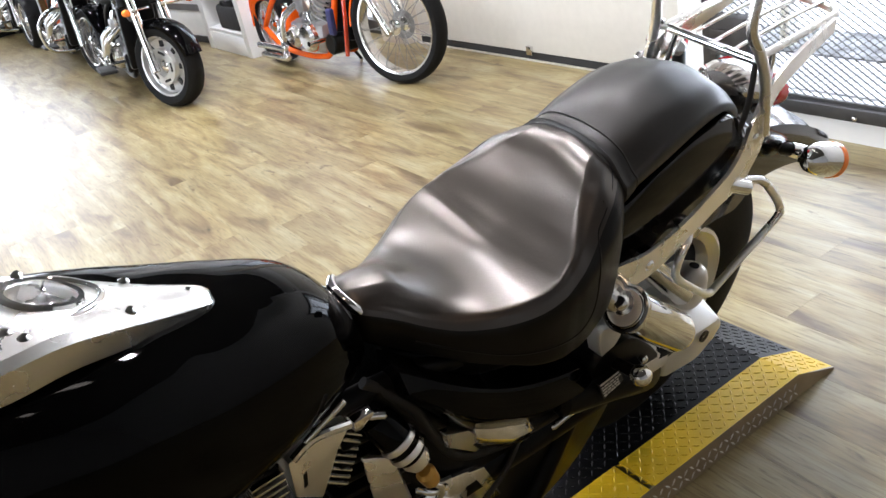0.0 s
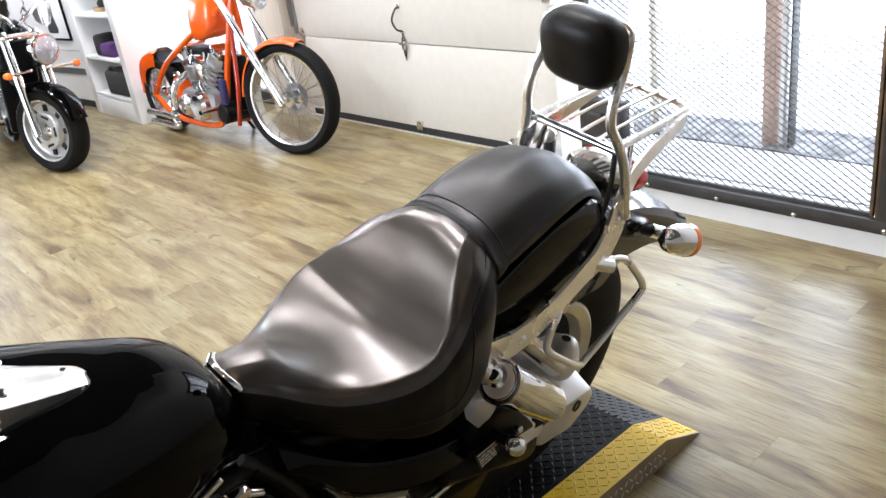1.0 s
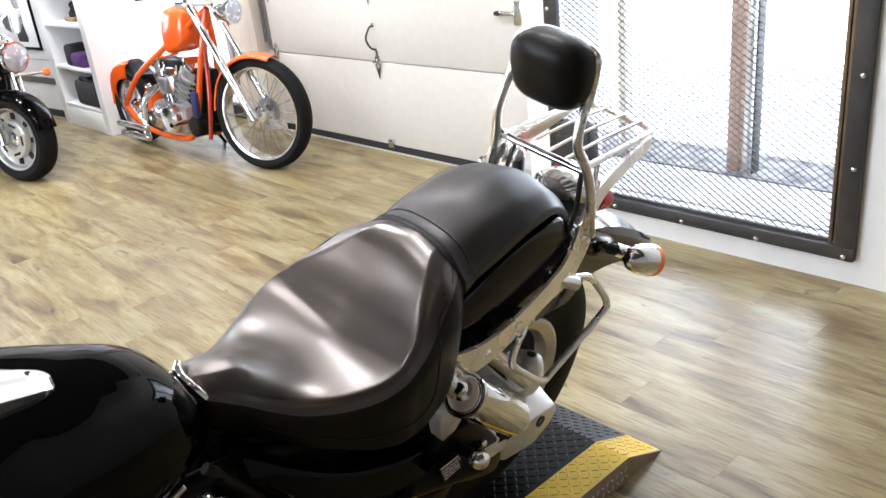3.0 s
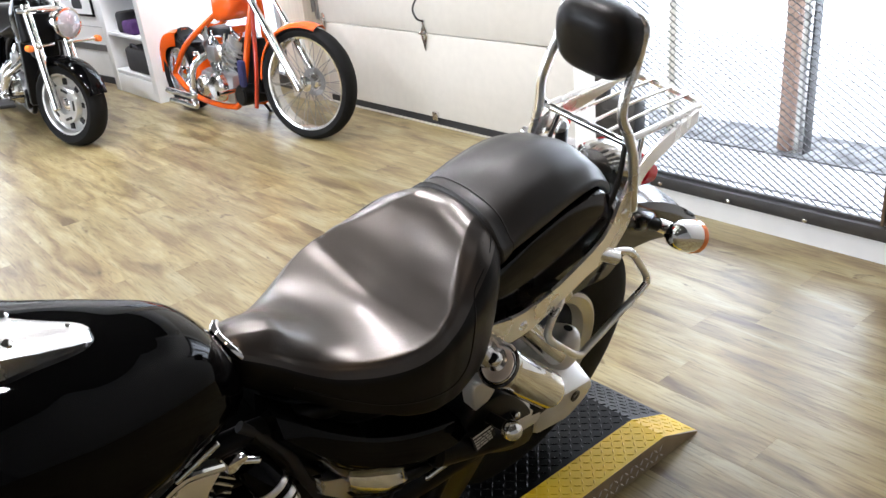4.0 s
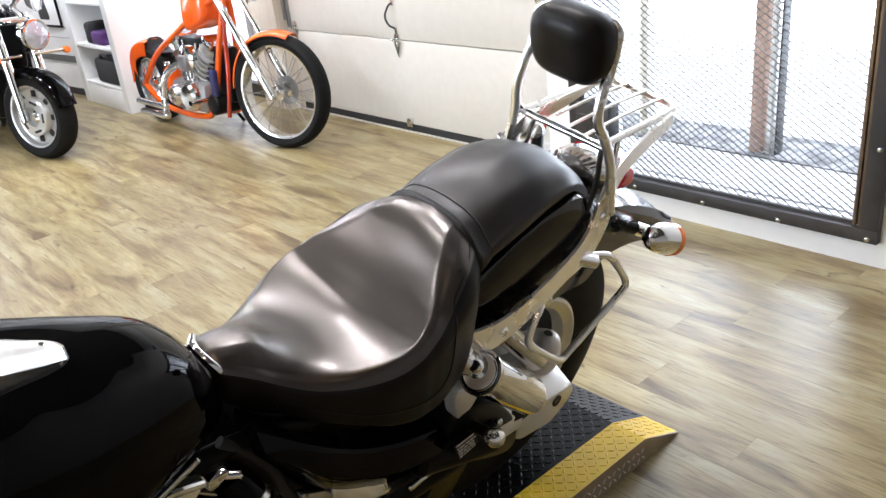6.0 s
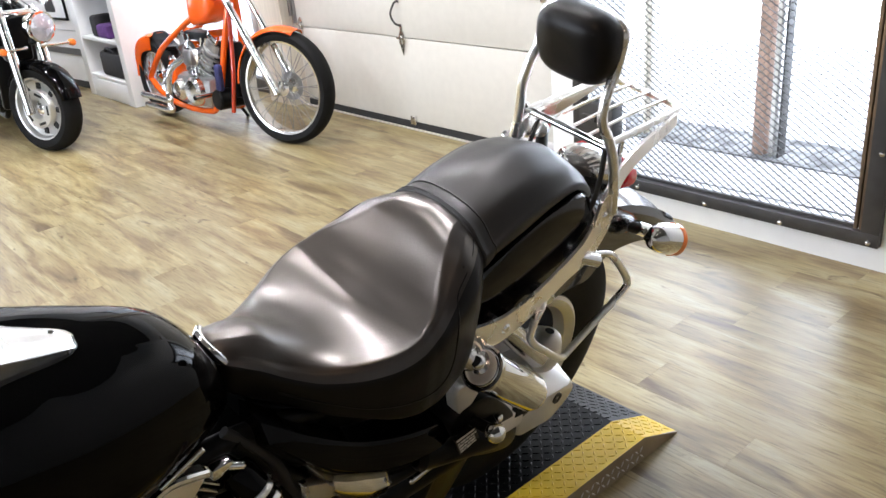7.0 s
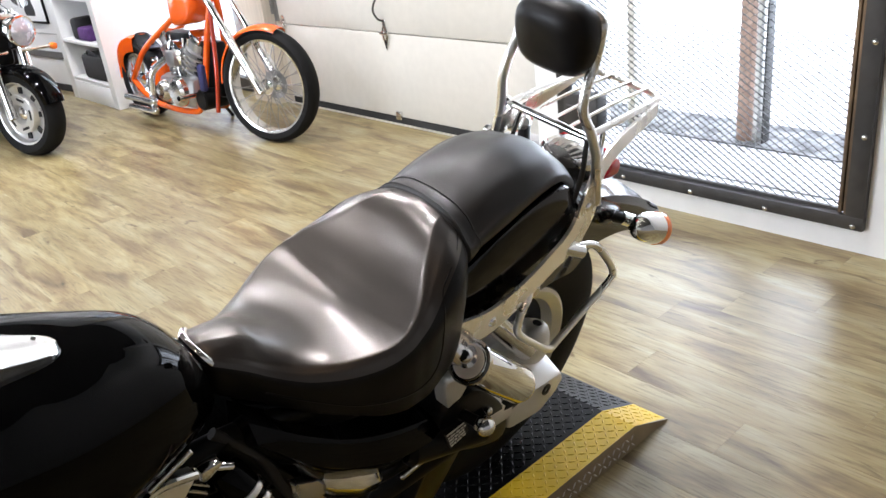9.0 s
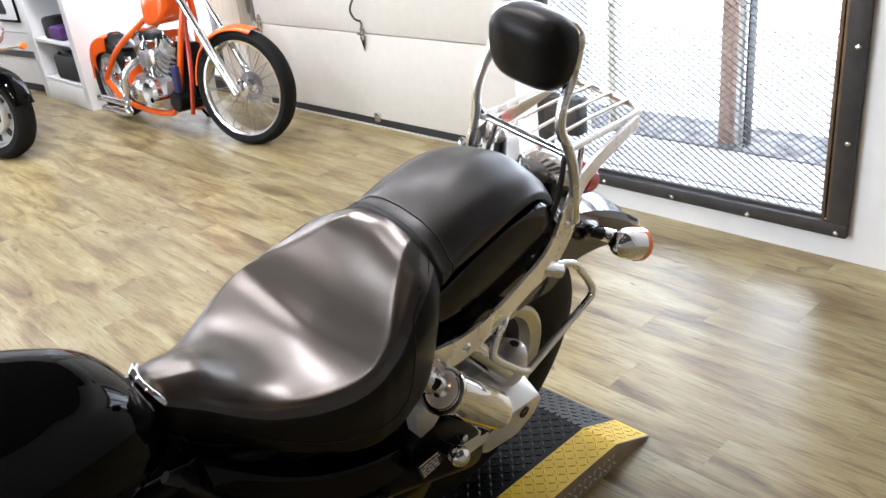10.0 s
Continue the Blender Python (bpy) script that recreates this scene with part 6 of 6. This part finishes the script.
        part("pipe_end", lathe([(0, 0), (0.019, 0)], along((x0 - 0.001, -0.215, z), (x0 - 1, -0.215, z)), 16), BLACKRUBBER, pipe)
    if bobber:
        oil = part("oil_tank", box((0.225, -0.080, 0.225), (0.315, 0.080, 0.395), 0.03), paint, holder, "painted oil tank")
        part("filler_cap", rod((0.27, -0.06, 0.400), (0.27, -0.06, 0.425), 0.022, 0.020, 18, 0.004), CHROME, oil)
    else:
        part("oil_tank", rod((0.24 + ahead * 0.6, -0.10, 0.30), (0.24 + ahead * 0.6, 0.10, 0.30), 0.070, 0.070, 22, 0.012), paint, holder)
    part("foot_control", tube([(base - 0.62, -0.10, 0.24), (base - 0.60, -0.24, 0.24)], 0.016), CHROME, holder)
    part("starter", rod((0.95 + ahead * 0.5, -0.14, 0.22), (0.95 + ahead * 0.5, 0.09, 0.22), 0.065, 0.06, 18, 0.01), BLACKPART, holder)
    part("side_stand", rod((0.70, 0.12, 0.16), (0.62, 0.26, 0.0), 0.011), BLACKPART, holder)


chopper = thing("chopper_motorcycle", pose(-5.40, 3.905, 0.0, -4, 0, 2.8), "orange chopper motorcycle with long raked fork and wire wheels", "motorcycle")
body(chopper, 1.46, 0.262, ORANGE, ORANGE, 0.600, 0.075, True, 0.09, -0.02, 0.14)
front_end(chopper, 1.46, 17, 0.325, 0.050, 0.066, 0.60, 0.97, ORANGE, 40, (0.26, 0.90, 0.068), (70, 178), False, (-0.10, 0.20, 0.03))
part("cloth", box((0.97, -0.155, 0.28), (1.03, -0.12, 0.44), 0.015), BLUECLOTH, chopper, "navy cloth tucked by the frame")
part("down_strut", tube([(1.06, -0.05, 0.78), (1.11, -0.10, 0.42), (1.09, -0.12, 0.16)], 0.013), SHADEDORANGE, chopper, "orange strut with shade put into its colour")
# the box also backs the engine, in place of shade in its gaps
part("coil_box", box((0.62, -0.045, 0.22), (1.03, 0.045, 0.56), 0.03), BLACKPART, chopper, "black coil and battery box, also darkening the engine's gaps")


def cruiser(contact, heading, steer, paint, spokes, screen, label, tank, guards):
    base = 1.58
    c, s = math.cos(radians(heading)), math.sin(radians(heading))
    ob = thing("cruiser_motorcycle", pose(contact[0] - base * c, contact[1] - base * s, 0, -5, 0, heading), label, "motorcycle", "motorcycles parked in a row")
    body(ob, base, 0.31, tank, BLACKPART, 0.60, 0.085, False)
    front_end(ob, base, steer, 0.268, 0.066, 0.084, 0.27, 0.86, paint, spokes, (0.21, 0.76, 0.088), (16, 150), screen)
    part("radiator", box((1.06, -0.13, 0.20), (1.13, 0.13, 0.62), 0.02), BLACKPART, ob, "black radiator")
    part("neck_cowl", box((1.16, -0.085, 0.52), (1.30, 0.085, 0.80), 0.03), BLACKPART, ob, "black steering neck cowl")
    part("backrest_pad", box((0.16, -0.15, 0.80), (0.26, 0.15, 1.08), 0.045), MATTEVINYL, ob, "black rounded rider backrest")
    # a chrome bar stands in for the white highlight on the tank's edge
    part("tank_console", box((0.82, -0.045, 0.895), (1.08, 0.045, 0.925), 0.012), CHROME, ob, "chrome bar drawn for the highlight along the tank")
    for side in (-1, 1):
        if guards:
            part("engine_guard", tube([(1.10, side * 0.08, 0.52), (1.14, side * 0.24, 0.50), (1.16, side * 0.33, 0.38), (1.13, side * 0.28, 0.20), (1.08, side * 0.10, 0.16)], 0.015), CHROME, ob, "chrome engine guard")
        part("floorboard", box((0.80, side * 0.27 - 0.06, 0.19), (1.06, side * 0.27 + 0.06, 0.215), 0.01), BLACKRUBBER, ob, "black rubber floorboard")
        part("fork_cover", rod((1.30, side * 0.10, 0.62), (1.24, side * 0.10, 0.84), 0.036, 0.036, 18, 0.008), BLACKPART, ob)
    return ob


cruiser((-5.215, 2.985), -7, 30, PAINT, 0, True, "black touring cruiser motorcycle with windscreen, wheel turned", PAINT, False)
cruiser((-7.03, 2.993), -4, 12, PAINT, 36, False, "black cruiser motorcycle with orange tank and wire wheel", ORANGE, True)
cruiser((-9.52, 2.935), -4, 6, BLACKPART, 36, False, "dark cruiser motorcycle with wire wheel at the row's end", BLACKPART, True)
cabinet = thing("wooden_cabinet", pose(-11.45, 3.1, 0, 0, 0, -8), "orange-brown wooden cabinet by the far wall", "cabinet")
part("cabinet_body", box((-0.3, -0.45, 0.06), (0.3, 0.45, 1.1), 0.008), DARKWOOD, cabinet)
part("cabinet_plinth", box((-0.27, -0.42, 0.0), (0.27, 0.42, 0.06)), BLACKPART, cabinet)
part("cabinet_door", box((0.3, -0.43, 0.1), (0.318, -0.01, 1.06), 0.004), DARKWOOD, cabinet)
part("cabinet_door", box((0.3, 0.01, 0.1), (0.318, 0.43, 1.06), 0.004), DARKWOOD, cabinet)

# ---- floor planks, laid along the door wall ----
PL, PW = 1.22, 0.152


def plank_mesh():
    bm = bmesh.new()
    rings = [[(sx * (PL / 2 - d), sy * (PW / 2 - d), z) for sx, sy in ((-1, -1), (1, -1), (1, 1), (-1, 1))] for d, z in ((0.0001, -0.004), (0.0001, -0.0003), (0.0005, 0.0))]
    skin(bm, rings)
    bmesh.ops.recalc_face_normals(bm, faces=bm.faces)
    mesh = bpy.data.meshes.new("plank")
    bm.to_mesh(mesh)
    bm.free()
    mesh.materials.append(PLANK)
    return mesh


floor = bpy.data.objects["floor"]
shared = plank_mesh()
lay = random.Random(5)
verts, faces = [], []
row, y = 0, FLOOR_HI[1] - PW / 2
while y > FLOOR_LO[1]:
    x = FLOOR_LO[0] - PL * lay.random()
    while x < FLOOR_HI[0]:
        cx = x + PL / 2
        if -8.6 < cx < 0.9 and y > -0.2:
            ob = new("plank", shared)
            ob.location = (cx, y, 0)
            ob.parent = floor
        else:
            n = len(verts)
            for v in shared.vertices:
                verts.append((min(max(v.co.x + cx, FLOOR_LO[0]), FLOOR_HI[0]), v.co.y + y, v.co.z))
            faces.extend([tuple(n + i for i in p.vertices) for p in shared.polygons])
        x += PL
    y -= PW
    row += 1
rest = bpy.data.meshes.new("far_planks")
rest.from_pydata(verts, [], faces)
rest.materials.append(PLANK)
far_planks = new("far_planks", rest)
far_planks.parent = floor
tagged(far_planks, "pale oak vinyl planks farther off", kind="stuff")
